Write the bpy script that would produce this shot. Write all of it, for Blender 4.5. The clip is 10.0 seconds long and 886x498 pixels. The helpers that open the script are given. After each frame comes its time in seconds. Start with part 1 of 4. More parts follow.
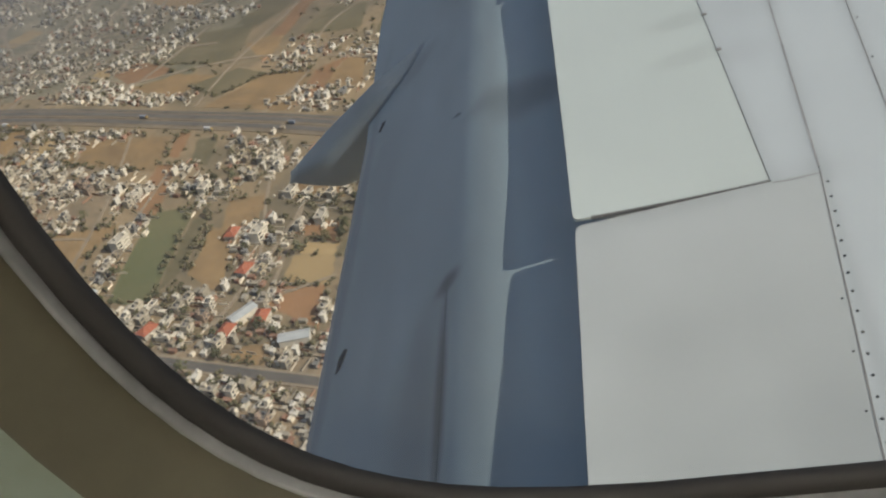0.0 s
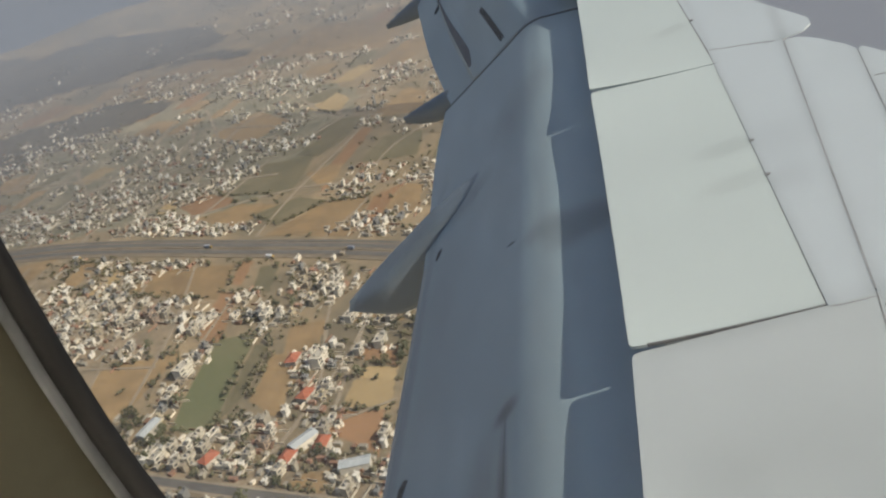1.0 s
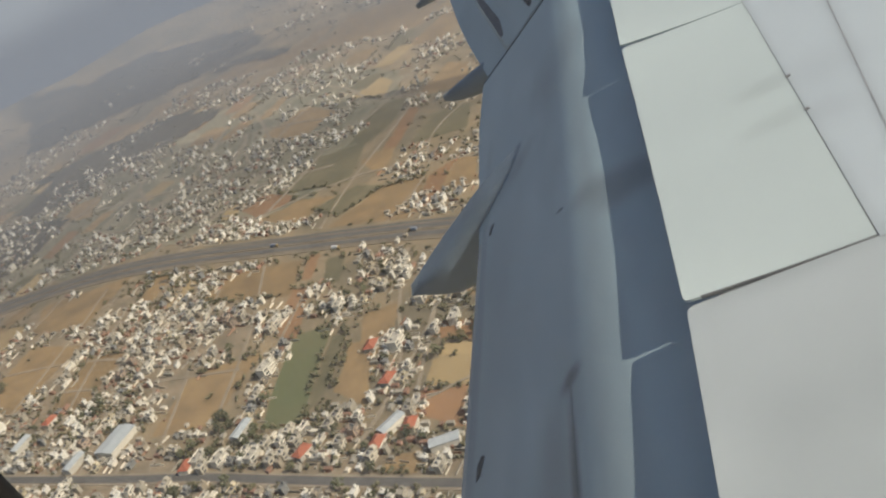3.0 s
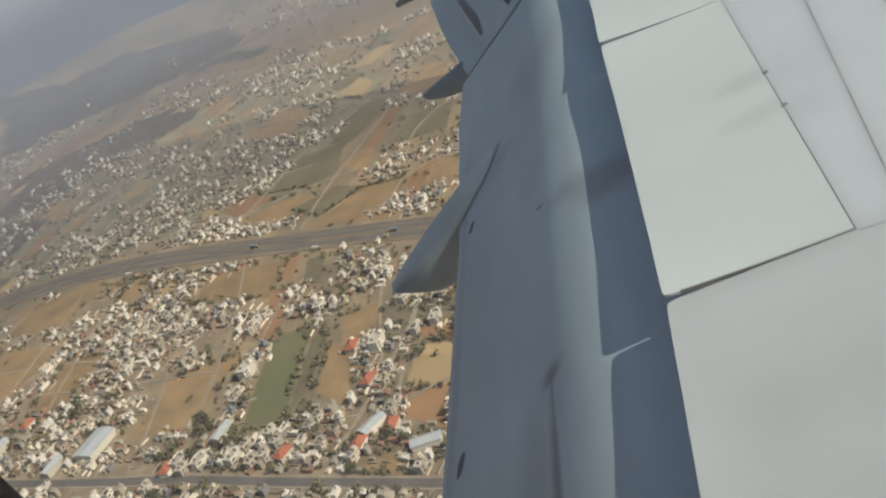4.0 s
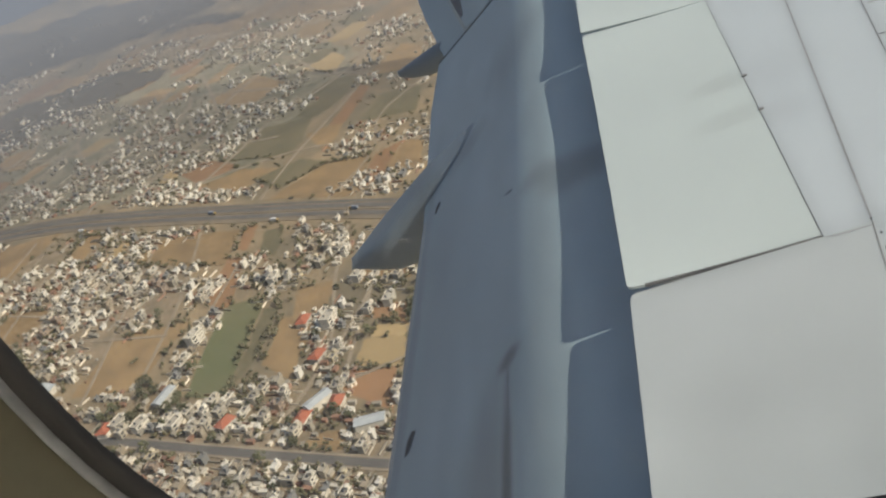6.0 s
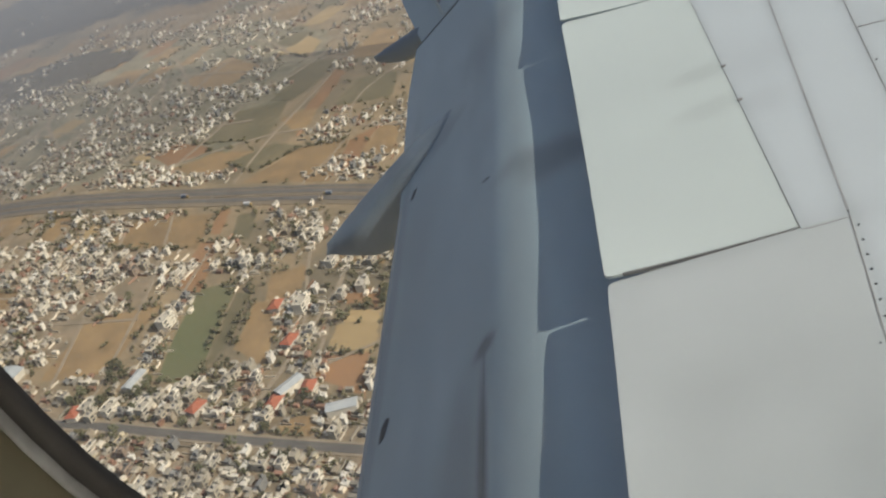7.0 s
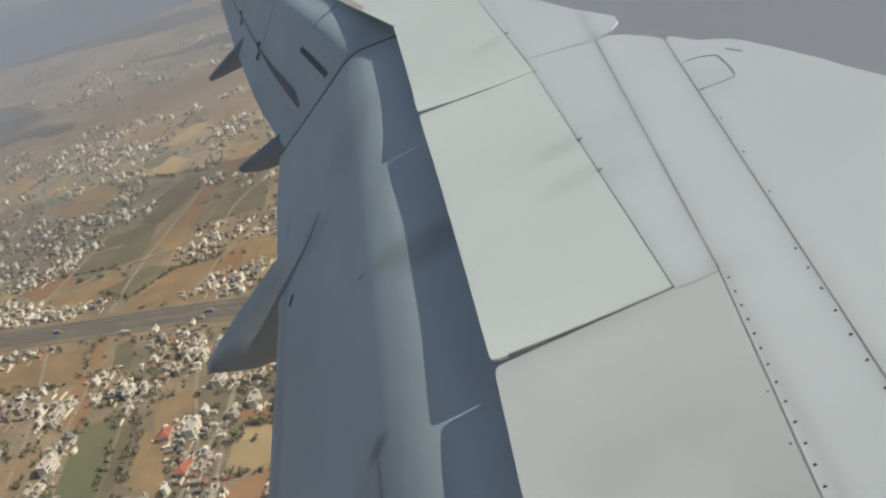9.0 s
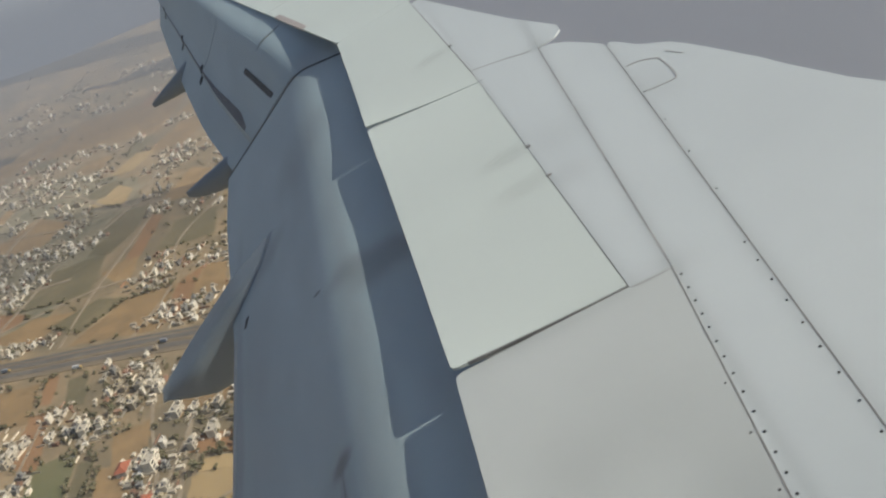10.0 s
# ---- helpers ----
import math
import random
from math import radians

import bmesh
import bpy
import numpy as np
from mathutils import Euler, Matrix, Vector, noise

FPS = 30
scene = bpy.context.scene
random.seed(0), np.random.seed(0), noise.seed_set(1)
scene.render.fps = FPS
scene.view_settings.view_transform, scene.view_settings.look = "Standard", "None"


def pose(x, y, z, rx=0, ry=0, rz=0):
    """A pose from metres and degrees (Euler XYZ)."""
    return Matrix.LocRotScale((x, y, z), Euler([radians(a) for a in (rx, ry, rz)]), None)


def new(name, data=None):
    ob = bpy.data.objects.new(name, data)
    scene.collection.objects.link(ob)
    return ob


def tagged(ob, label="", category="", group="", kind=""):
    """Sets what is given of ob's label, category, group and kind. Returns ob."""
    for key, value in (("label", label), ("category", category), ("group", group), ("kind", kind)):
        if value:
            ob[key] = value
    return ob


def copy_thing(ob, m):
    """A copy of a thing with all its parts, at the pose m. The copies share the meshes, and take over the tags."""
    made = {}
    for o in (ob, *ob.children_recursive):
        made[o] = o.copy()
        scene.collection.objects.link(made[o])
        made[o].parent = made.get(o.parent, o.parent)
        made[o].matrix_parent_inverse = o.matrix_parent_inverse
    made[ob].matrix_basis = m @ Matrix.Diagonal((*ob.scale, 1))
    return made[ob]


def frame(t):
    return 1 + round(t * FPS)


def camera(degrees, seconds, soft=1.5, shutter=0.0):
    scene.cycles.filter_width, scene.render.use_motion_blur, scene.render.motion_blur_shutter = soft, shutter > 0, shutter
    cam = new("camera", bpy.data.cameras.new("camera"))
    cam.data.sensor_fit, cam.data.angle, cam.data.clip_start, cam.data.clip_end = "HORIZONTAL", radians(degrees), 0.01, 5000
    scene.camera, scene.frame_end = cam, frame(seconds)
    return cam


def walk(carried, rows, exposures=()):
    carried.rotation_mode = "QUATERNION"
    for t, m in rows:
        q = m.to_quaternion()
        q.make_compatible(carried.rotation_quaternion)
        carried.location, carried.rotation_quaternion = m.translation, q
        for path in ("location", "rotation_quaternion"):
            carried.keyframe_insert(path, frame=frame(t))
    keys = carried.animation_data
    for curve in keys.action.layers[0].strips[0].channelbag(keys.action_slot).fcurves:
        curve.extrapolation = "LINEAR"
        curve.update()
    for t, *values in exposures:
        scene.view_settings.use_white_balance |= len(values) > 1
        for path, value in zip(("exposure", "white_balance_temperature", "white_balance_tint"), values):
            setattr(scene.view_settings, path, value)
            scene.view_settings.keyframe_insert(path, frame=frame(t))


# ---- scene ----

# Aircraft frame: x forward, y outboard over the port wing, z up from the spoiler skins. World: x along the flight, y outboard, ground at z 0.
AIR = pose(0, 0, 372.5) @ pose(0, 0, 0, 1.726, -10.316, 3.281)
cam = camera(50.07, 10.0, soft=2.2)
ROWS = [
    (0.0, -0.0425, 0.0259, 1.4372, 54.020, 21.191, 2.407),
    (0.5, -0.0359, 0.0033, 1.4846, 59.825, 22.655, 5.161),
    (1.0, -0.0172, 0.0051, 1.4734, 62.346, 24.133, 4.944),
    (1.5, 0.0023, 0.0146, 1.4657, 58.927, 24.777, 1.939),
    (2.0, 0.0332, -0.0072, 1.4724, 60.588, 30.935, 3.955),
    (2.5, 0.0419, -0.0073, 1.4791, 60.131, 32.055, 4.333),
    (2.7, 0.0438, -0.0063, 1.4785, 60.671, 32.164, 4.748),
    (3.8, 0.0419, -0.0108, 1.4698, 60.475, 32.617, 4.576),
    (4.0, 0.0380, -0.0073, 1.4657, 59.995, 31.939, 3.524),
    (4.5, 0.0353, 0.0024, 1.4642, 60.554, 30.733, 4.129),
    (5.0, 0.0356, 0.0002, 1.4592, 60.007, 31.025, 3.007),
    (5.5, 0.0327, 0.0016, 1.4685, 59.083, 29.993, 3.751),
    (5.7, 0.0142, -0.0008, 1.4630, 59.361, 27.586, 4.119),
    (6.8, -0.0074, 0.0080, 1.4449, 58.319, 25.943, 3.239),
    (7.0, -0.0119, 0.0148, 1.4484, 57.834, 25.279, 2.639),
    (7.5, -0.0381, 0.0251, 1.4512, 58.913, 20.510, 1.971),
    (8.0, -0.0284, 0.0525, 1.4046, 58.234, 20.238, -1.437),
    (8.5, -0.0208, 0.0645, 1.3972, 58.049, 22.263, -3.579),
    (9.0, -0.0065, 0.0723, 1.3977, 59.030, 27.384, -7.871),
    (9.5, -0.0229, 0.0629, 1.3843, 56.689, 29.706, -11.087),
    (10.0, -0.0181, 0.0652, 1.3854, 58.018, 28.267, -12.216),
]
walk(cam, [(t, AIR @ pose(x, y, z, rx, ry, rz)) for t, x, y, z, rx, ry, rz in ROWS],
     [(0.0, 0.02), (0.5, 0.14), (5.0, 0.17), (7.5, 0.16), (9.0, 0.15), (10.0, 0.11)])

# ---- world, sun, exposure ----
SUN_WAY = (AIR.to_3x3() @ Vector((1.6, -0.45, 1.0))).normalized()
world = bpy.data.worlds.new("world")
scene.world = world
world.use_nodes = True
wn = world.node_tree
sky = wn.nodes.new("ShaderNodeTexSky")
sky.sky_type, sky.sun_disc = "NISHITA", False
sky.sun_elevation, sky.sun_rotation = radians(40.9), radians(102)
sky.altitude, sky.air_density, sky.dust_density, sky.ozone_density = 400, 1.2, 3.0, 1.5
wn.nodes["Background"].inputs["Strength"].default_value = 0.085
wn.links.new(sky.outputs["Color"], wn.nodes["Background"].inputs["Color"])
sun_data = bpy.data.lights.new("sun", "SUN")
sun_data.energy, sun_data.angle, sun_data.color = 3.5, radians(0.5), (1.0, 0.94, 0.82)
sun = new("sun", sun_data)
sun.matrix_world = Matrix.Translation((200, -40, 600)) @ SUN_WAY.to_track_quat("Z", "Y").to_matrix().to_4x4()


# ---- materials ----
def mat(name, base, other=None, rough=0.6, metal=0.0, scale=4.0, fine=40.0, bump=0.0, island=0.0, spread=0.5, per_object=0.0, stretch=(1, 1, 1), stains_and_shade=(), broad=None, soiled=()):
    """Two scales of noise between two colours, with fine grain, relief and a random shift for each piece."""
    m = bpy.data.materials.new(name)
    m.use_nodes = True
    nt = m.node_tree
    nd, ln = nt.nodes, nt.links
    bs = nd["Principled BSDF"]
    other = other or tuple(c * 0.8 for c in base)
    tc = nd.new("ShaderNodeTexCoord")
    mp = nd.new("ShaderNodeMapping")
    mp.inputs["Scale"].default_value = stretch
    ln.new(tc.outputs["Object"], mp.inputs["Vector"])
    n1, n2 = nd.new("ShaderNodeTexNoise"), nd.new("ShaderNodeTexNoise")
    n1.inputs["Scale"].default_value, n1.inputs["Detail"].default_value = scale, 6
    n2.inputs["Scale"].default_value, n2.inputs["Detail"].default_value = fine, 3
    ln.new(mp.outputs["Vector"], n1.inputs["Vector"])
    ln.new(mp.outputs["Vector"], n2.inputs["Vector"])
    ad = nd.new("ShaderNodeMath")
    ad.operation = "MULTIPLY_ADD"
    ln.new(n2.outputs["Fac"], ad.inputs[0])
    ad.inputs[1].default_value = 0.4
    ln.new(n1.outputs["Fac"], ad.inputs[2])
    rp = nd.new("ShaderNodeMapRange")
    rp.inputs["From Min"].default_value, rp.inputs["From Max"].default_value = 0.7 - spread / 2, 0.7 + spread / 2
    ln.new(ad.outputs[0], rp.inputs["Value"])
    mx = nd.new("ShaderNodeMix")
    mx.data_type = "RGBA"
    mx.inputs["A"].default_value, mx.inputs["B"].default_value = (*base, 1), (*other, 1)
    ln.new(rp.outputs["Result"], mx.inputs["Factor"])
    out = mx.outputs["Result"]
    for cx, cy, rx, ry, strong in stains_and_shade:
        sm, ln2, mrs, mu = nd.new("ShaderNodeMapping"), nd.new("ShaderNodeVectorMath"), nd.new("ShaderNodeMapRange"), nd.new("ShaderNodeMix")
        sm.vector_type = "POINT"
        sm.inputs["Location"].default_value = (-cx / rx - 0.45, -cy / ry - 0.45, 0)
        sm.inputs["Scale"].default_value = (1 / rx, 1 / ry, 0)
        ln.new(tc.outputs["Object"], sm.inputs["Vector"])
        wob = nd.new("ShaderNodeVectorMath")
        wob.operation = "MULTIPLY_ADD"
        ln.new(n1.outputs["Color"], wob.inputs[0])
        wob.inputs[1].default_value = (0.9, 0.9, 0)
        ln.new(sm.outputs["Vector"], wob.inputs[2])
        ln2.operation = "LENGTH"
        ln.new(wob.outputs["Vector"], ln2.inputs[0])
        mrs.interpolation_type = "SMOOTHSTEP"
        mrs.inputs["From Min"].default_value, mrs.inputs["From Max"].default_value = 0.3, 1.6
        mrs.inputs["To Min"].default_value, mrs.inputs["To Max"].default_value = strong, 0.0
        ln.new(ln2.outputs["Value"], mrs.inputs["Value"])
        mu.data_type = "RGBA"
        mu.inputs["B"].default_value = (0.09, 0.085, 0.08, 1)
        ln.new(mrs.outputs["Result"], mu.inputs["Factor"])
        ln.new(out, mu.inputs["A"])
        out = mu.outputs["Result"]
    for x0, y0, slope, wide, strong in soiled:
        # dirt that has gathered along a joint
        sp, ma, df, ab, mr, mu = (nd.new("ShaderNode" + k) for k in ("SeparateXYZ", "Math", "Math", "Math", "MapRange", "Mix"))
        ln.new(tc.outputs["Object"], sp.inputs[0])
        ma.operation, df.operation, ab.operation = "MULTIPLY_ADD", "SUBTRACT", "MULTIPLY_ADD"
        ln.new(sp.outputs["Y"], ma.inputs[0])
        ma.inputs[1].default_value, ma.inputs[2].default_value = slope, x0 - slope * y0
        ln.new(sp.outputs["X"], df.inputs[0])
        ln.new(ma.outputs[0], df.inputs[1])
        far = nd.new("ShaderNodeMath")
        far.operation = "ABSOLUTE"
        ln.new(df.outputs[0], far.inputs[0])
        ab.inputs[1].default_value = wide * 1.6
        ln.new(n1.outputs["Fac"], ab.inputs[0])
        ln.new(far.outputs[0], ab.inputs[2])
        mr.interpolation_type = "SMOOTHSTEP"
        mr.inputs["From Min"].default_value, mr.inputs["From Max"].default_value = wide * 0.5, wide * 1.9
        mr.inputs["To Min"].default_value, mr.inputs["To Max"].default_value = strong, 0.0
        ln.new(ab.outputs[0], mr.inputs["Value"])
        mu.data_type = "RGBA"
        mu.inputs["B"].default_value = (0.13, 0.12, 0.115, 1)
        ln.new(mr.outputs["Result"], mu.inputs["Factor"])
        ln.new(out, mu.inputs["A"])
        out = mu.outputs["Result"]
    if broad:
        n3, m3, x3 = nd.new("ShaderNodeTexNoise"), nd.new("ShaderNodeMapRange"), nd.new("ShaderNodeMix")
        n3.inputs["Scale"].default_value, n3.inputs["Detail"].default_value, n3.inputs["Roughness"].default_value = broad[0], 7, 0.6
        ln.new(tc.outputs["Object"], n3.inputs["Vector"])
        m3.interpolation_type = "SMOOTHSTEP"
        m3.inputs["From Min"].default_value, m3.inputs["From Max"].default_value = 0.46, 0.62
        m3.inputs["To Max"].default_value = broad[2]
        ln.new(n3.outputs["Fac"], m3.inputs["Value"])
        x3.data_type = "RGBA"
        x3.inputs["B"].default_value = (*broad[1], 1)
        ln.new(m3.outputs["Result"], x3.inputs["Factor"])
        ln.new(out, x3.inputs["A"])
        out = x3.outputs["Result"]
    if island or per_object:
        hs = nd.new("ShaderNodeHueSaturation")
        mr = nd.new("ShaderNodeMapRange")
        amount = island or per_object
        mr.inputs["To Min"].default_value, mr.inputs["To Max"].default_value = 1 - amount, 1 + amount
        if island:
            ge = nd.new("ShaderNodeNewGeometry")
            ln.new(ge.outputs["Random Per Island"], mr.inputs["Value"])
        else:
            oi = nd.new("ShaderNodeObjectInfo")
            ln.new(oi.outputs["Random"], mr.inputs["Value"])
        ln.new(mr.outputs["Result"], hs.inputs["Value"])
        ln.new(out, hs.inputs["Color"])
        out = hs.outputs["Color"]
    ln.new(out, bs.inputs["Base Color"])
    bs.inputs["Roughness"].default_value, bs.inputs["Metallic"].default_value = rough, metal
    if bump:
        bp = nd.new("ShaderNodeBump")
        bp.inputs["Strength"].default_value, bp.inputs["Distance"].default_value = 0.5, bump
        ln.new(n2.outputs["Fac"], bp.inputs["Height"])
        ln.new(bp.outputs["Normal"], bs.inputs["Normal"])
    return m


WHITE_PAINT = mat("white_wing_paint", (0.645, 0.69, 0.685), (0.54, 0.578, 0.58), 0.45, scale=1.6, fine=9, spread=0.8, stretch=(1, 0.6, 1), stains_and_shade=((0.25, 2.0, 0.10, 0.06, 0.12), (0.30, 3.0, 0.12, 0.12, 0.07), (0.24, 2.70, 0.08, 0.07, 0.10), (0.47, 3.82, 0.06, 0.06, 0.12), (0.66, 2.95, 0.06, 0.14, 0.08)), soiled=((0.293, 2.011, 0.104, 0.035, 0.22), (0.404, 1.396, 0.1275, 0.035, 0.2), (0.20, 3.0, 0.012, 0.022, 0.16)))
# the inboard spoiler's paint is darker and greyer than the others'
INBOARD_PAINT = mat("darker_inboard_spoiler_paint", (0.585, 0.615, 0.592), (0.475, 0.497, 0.478), 0.55, scale=1.1, fine=6, spread=0.7, stretch=(0.8, 1, 1), stains_and_shade=((0.05, 2.02, 0.3, 0.04, 0.14), (0.16, 1.15, 0.14, 0.25, 0.12), (-0.15, 1.3, 0.12, 0.3, 0.08), (0.02, 1.55, 0.25, 0.12, 0.06)))
SPOILER_PAINT = mat("spoiler_paint", (0.655, 0.715, 0.665), (0.575, 0.625, 0.585), 0.5, scale=1.5, fine=7, spread=0.8, stretch=(0.7, 1, 1), stains_and_shade=((0.13, 3.02, 0.12, 0.06, 0.16), (0.10, 2.76, 0.14, 0.06, 0.14), (0.10, 4.38, 0.10, 0.06, 0.16), (0.05, 2.0, 0.3, 0.05, 0.10), (0.20, 1.2, 0.12, 0.2, 0.07)), soiled=((0.20, 3.0, 0.012, 0.03, 0.14),))
GREY_SKIN = mat("grey_wing_coating", (0.30, 0.31, 0.34), (0.26, 0.27, 0.30), 0.6, scale=0.8, fine=12, spread=0.8)
# soot marks, plus two long ones near x -0.60 that dim the sunlit band
FLAP_PAINT = mat("flap_grey_paint", (0.388, 0.485, 0.515), (0.272, 0.342, 0.368), 0.5, scale=2.6, fine=7, spread=0.75, stretch=(1.5, 0.45, 1), stains_and_shade=((-0.42, 3.10, 0.16, 0.12, 0.5), (-0.60, 3.20, 0.12, 0.08, 0.36), (-0.775, 1.78, 0.022, 0.36, 0.75), (-0.765, 2.27, 0.045, 0.04, 0.7), (-0.89, 1.78, 0.10, 0.40, 0.34), (-1.1, 4.4, 0.15, 0.12, 0.3), (-0.5, 6.1, 0.2, 0.3, 0.25), (-1.3, 3.3, 0.2, 0.8, 0.22), (-0.72, 4.9, 0.2, 0.35, 0.2), (-0.60, 2.2, 0.075, 1.6, 0.24), (-0.61, 4.6, 0.075, 1.3, 0.2), (-1.40, 3.0, 0.035, 2.2, 0.25)))
WORN_PATCH = mat("worn_bare_patch", (0.46, 0.40, 0.37), (0.34, 0.29, 0.27), 0.6, scale=6, fine=30)
EDGE_STRIP = mat("sunlit_worn_edge", (0.40, 0.42, 0.41), (0.30, 0.32, 0.32), 0.5, scale=3, fine=12)
FAIRING_PAINT = mat("fairing_grey_paint", (0.19, 0.235, 0.275), (0.14, 0.172, 0.20), 0.5, scale=2.0, fine=9)
SEAM = mat("dark_seam", (0.05, 0.05, 0.05), (0.02, 0.02, 0.02), 0.8, scale=8)
JOINT = mat("grey_sealant", (0.30, 0.29, 0.28), (0.17, 0.165, 0.16), 0.8, scale=6, fine=30)
FADED = mat("faded_sealant", (0.44, 0.435, 0.42), (0.24, 0.235, 0.23), 0.8, scale=5, fine=30, spread=0.4)
EDGE_SEAL = mat("dark_grey_edge_seal", (0.22, 0.215, 0.205), (0.13, 0.127, 0.12), 0.8, scale=10, fine=60)
TAB_SHADE = mat("tab_slot_shade", (0.10, 0.10, 0.11), (0.16, 0.16, 0.17), 0.8, scale=5)
RIVET = mat("rivet_metal", (0.09, 0.09, 0.09), (0.06, 0.06, 0.06), 0.6, 0.2)
SEAL = mat("black_rubber_seal", (0.024, 0.021, 0.019), (0.045, 0.04, 0.036), 0.7, scale=30)
RIDGE = mat("worn_grey_ridge", (0.33, 0.32, 0.305), (0.15, 0.145, 0.14), 0.5, scale=40, fine=200)
REVEAL = mat("brown_window_reveal", (0.115, 0.10, 0.062), (0.08, 0.07, 0.045), 0.6, scale=20, fine=150)
BEZEL = mat("grey_green_bezel", (0.25, 0.29, 0.24), (0.20, 0.21, 0.14), 0.5, scale=14, fine=120)
LINING = mat("cabin_lining", (0.42, 0.41, 0.38), (0.36, 0.35, 0.32), 0.6, scale=10, fine=150)
EARTH = mat("dry_earth", (0.36, 0.262, 0.15), (0.20, 0.155, 0.095), 0.95, scale=0.02, fine=0.22, spread=0.42, broad=(0.006, (0.15, 0.125, 0.08), 0.75))
SOIL = mat("brown_field_soil", (0.36, 0.238, 0.112), (0.21, 0.138, 0.07), 0.95, scale=0.035, fine=0.2, per_object=0.12)
RED_SOIL = mat("red_field_soil", (0.32, 0.175, 0.085), (0.24, 0.14, 0.07), 0.95, scale=0.02, fine=0.2, per_object=0.12)
STRAW = mat("straw_stubble", (0.44, 0.315, 0.155), (0.33, 0.23, 0.11), 0.95, scale=0.02, fine=0.25, per_object=0.1)
GRASS = mat("green_crop", (0.125, 0.135, 0.06), (0.175, 0.155, 0.078), 0.95, scale=0.015, fine=0.2)
SCRUB = mat("dark_scrub", (0.20, 0.16, 0.088), (0.115, 0.102, 0.055), 0.95, scale=0.02, fine=0.15)
ASPHALT = mat("asphalt", (0.155, 0.138, 0.118), (0.10, 0.091, 0.082), 0.9, scale=0.05, fine=0.6)
WOOD = mat("far_woodland", (0.055, 0.05, 0.042), (0.095, 0.078, 0.058), 0.95, scale=0.012, fine=0.08, spread=0.35)
VERGE = mat("dusty_verge", (0.26, 0.20, 0.13), (0.15, 0.12, 0.082), 0.95, scale=0.03, fine=0.3)
LANE = mat("pale_dirt_lane", (0.36, 0.29, 0.20), (0.24, 0.19, 0.13), 0.95, scale=0.05, fine=0.4)
TOWN = mat("town_yard_ground", (0.34, 0.255, 0.16), (0.18, 0.14, 0.09), 0.95, scale=0.05, fine=0.35, spread=0.4)
SCRUBLAND = mat("olive_scrubland", (0.31, 0.262, 0.17), (0.15, 0.138, 0.088), 0.95, scale=0.022, fine=0.13, spread=0.32)
FLAP_LINE = mat("flap_joint_grey", (0.20, 0.235, 0.235), (0.14, 0.16, 0.165), 0.7)
LEAF = mat("tree_leaves", (0.12, 0.112, 0.055), (0.08, 0.082, 0.04), 0.8, scale=0.6, fine=4, per_object=0.35)
BARK = mat("tree_bark", (0.13, 0.10, 0.07), None, 0.9)


# ---- helpers of this scene ----
def part(name, bm, material, parent=None, label="", smooth=False):
    me = bpy.data.meshes.new(name)
    bm.normal_update()
    bm.to_mesh(me)
    bm.free()
    if smooth:
        me.shade_smooth()
    me.materials.append(material)
    ob = new(name, me)
    if parent:
        ob.parent = parent
    if label:
        ob["label"] = label
    return ob


def thing(name, label, category, at=None, group="", kind=""):
    ob = new(name)
    ob.empty_display_size = 0.1
    ob.matrix_world = at if at else Matrix.Identity(4)
    return tagged(ob, label, category, group, kind)


def box(bm, x0, x1, y0, y1, z0, z1):
    v = [bm.verts.new(p) for p in ((x0, y0, z0), (x1, y0, z0), (x1, y1, z0), (x0, y1, z0), (x0, y0, z1), (x1, y0, z1), (x1, y1, z1), (x0, y1, z1))]
    for f in ((3, 2, 1, 0), (4, 5, 6, 7), (0, 1, 5, 4), (1, 2, 6, 5), (2, 3, 7, 6), (3, 0, 4, 7)):
        bm.faces.new([v[i] for i in f])


def loft(bm, rings, closed=True, caps=True):
    """Skins a list of rings of equal length."""
    vs = [[bm.verts.new(p) for p in r] for r in rings]
    n = len(rings[0])
    for a, b in zip(vs, vs[1:]):
        for i in range(n if closed else n - 1):
            j = (i + 1) % n
            bm.faces.new((a[i], a[j], b[j], b[i]))
    if caps and closed:
        bm.faces.new(vs[0][::-1])
        bm.faces.new(vs[-1])
    return vs


def slab(outline, z_top, thick, bev=0.0):
    """A plate with the given outline (counterclockwise), top at z_top(x, y)."""
    bm = bmesh.new()
    top = [bm.verts.new((x, y, z_top(x, y))) for x, y in outline]
    low = [bm.verts.new((x, y, z_top(x, y) - thick)) for x, y in outline]
    bm.faces.new(top)
    bm.faces.new(low[::-1])
    n = len(outline)
    for i in range(n):
        j = (i + 1) % n
        bm.faces.new((low[i], low[j], top[j], top[i]))
    bmesh.ops.recalc_face_normals(bm, faces=bm.faces)
    return bm


def strip(points, width, z, thick=0.1, shift=0.0):
    """A flat ribbon along a polyline, smoothed."""
    pts = [Vector((x, y, 0)) for x, y in points]
    for _ in range(3):
        q = [pts[0]]
        for a, b in zip(pts, pts[1:]):
            q += [a * 0.75 + b * 0.25, a * 0.25 + b * 0.75]
        pts = q + [pts[-1]]
    bm = bmesh.new()
    rings = []
    for i, p in enumerate(pts):
        d = (pts[min(i + 1, len(pts) - 1)] - pts[max(i - 1, 0)]).normalized()
        s = Vector((-d.y, d.x, 0))
        a, b = p + s * (shift + width / 2), p + s * (shift - width / 2)
        rings.append([(a.x, a.y, z - thick), (a.x, a.y, z), (b.x, b.y, z), (b.x, b.y, z - thick)])
    loft(bm, rings)
    bmesh.ops.recalc_face_normals(bm, faces=bm.faces)
    return bm


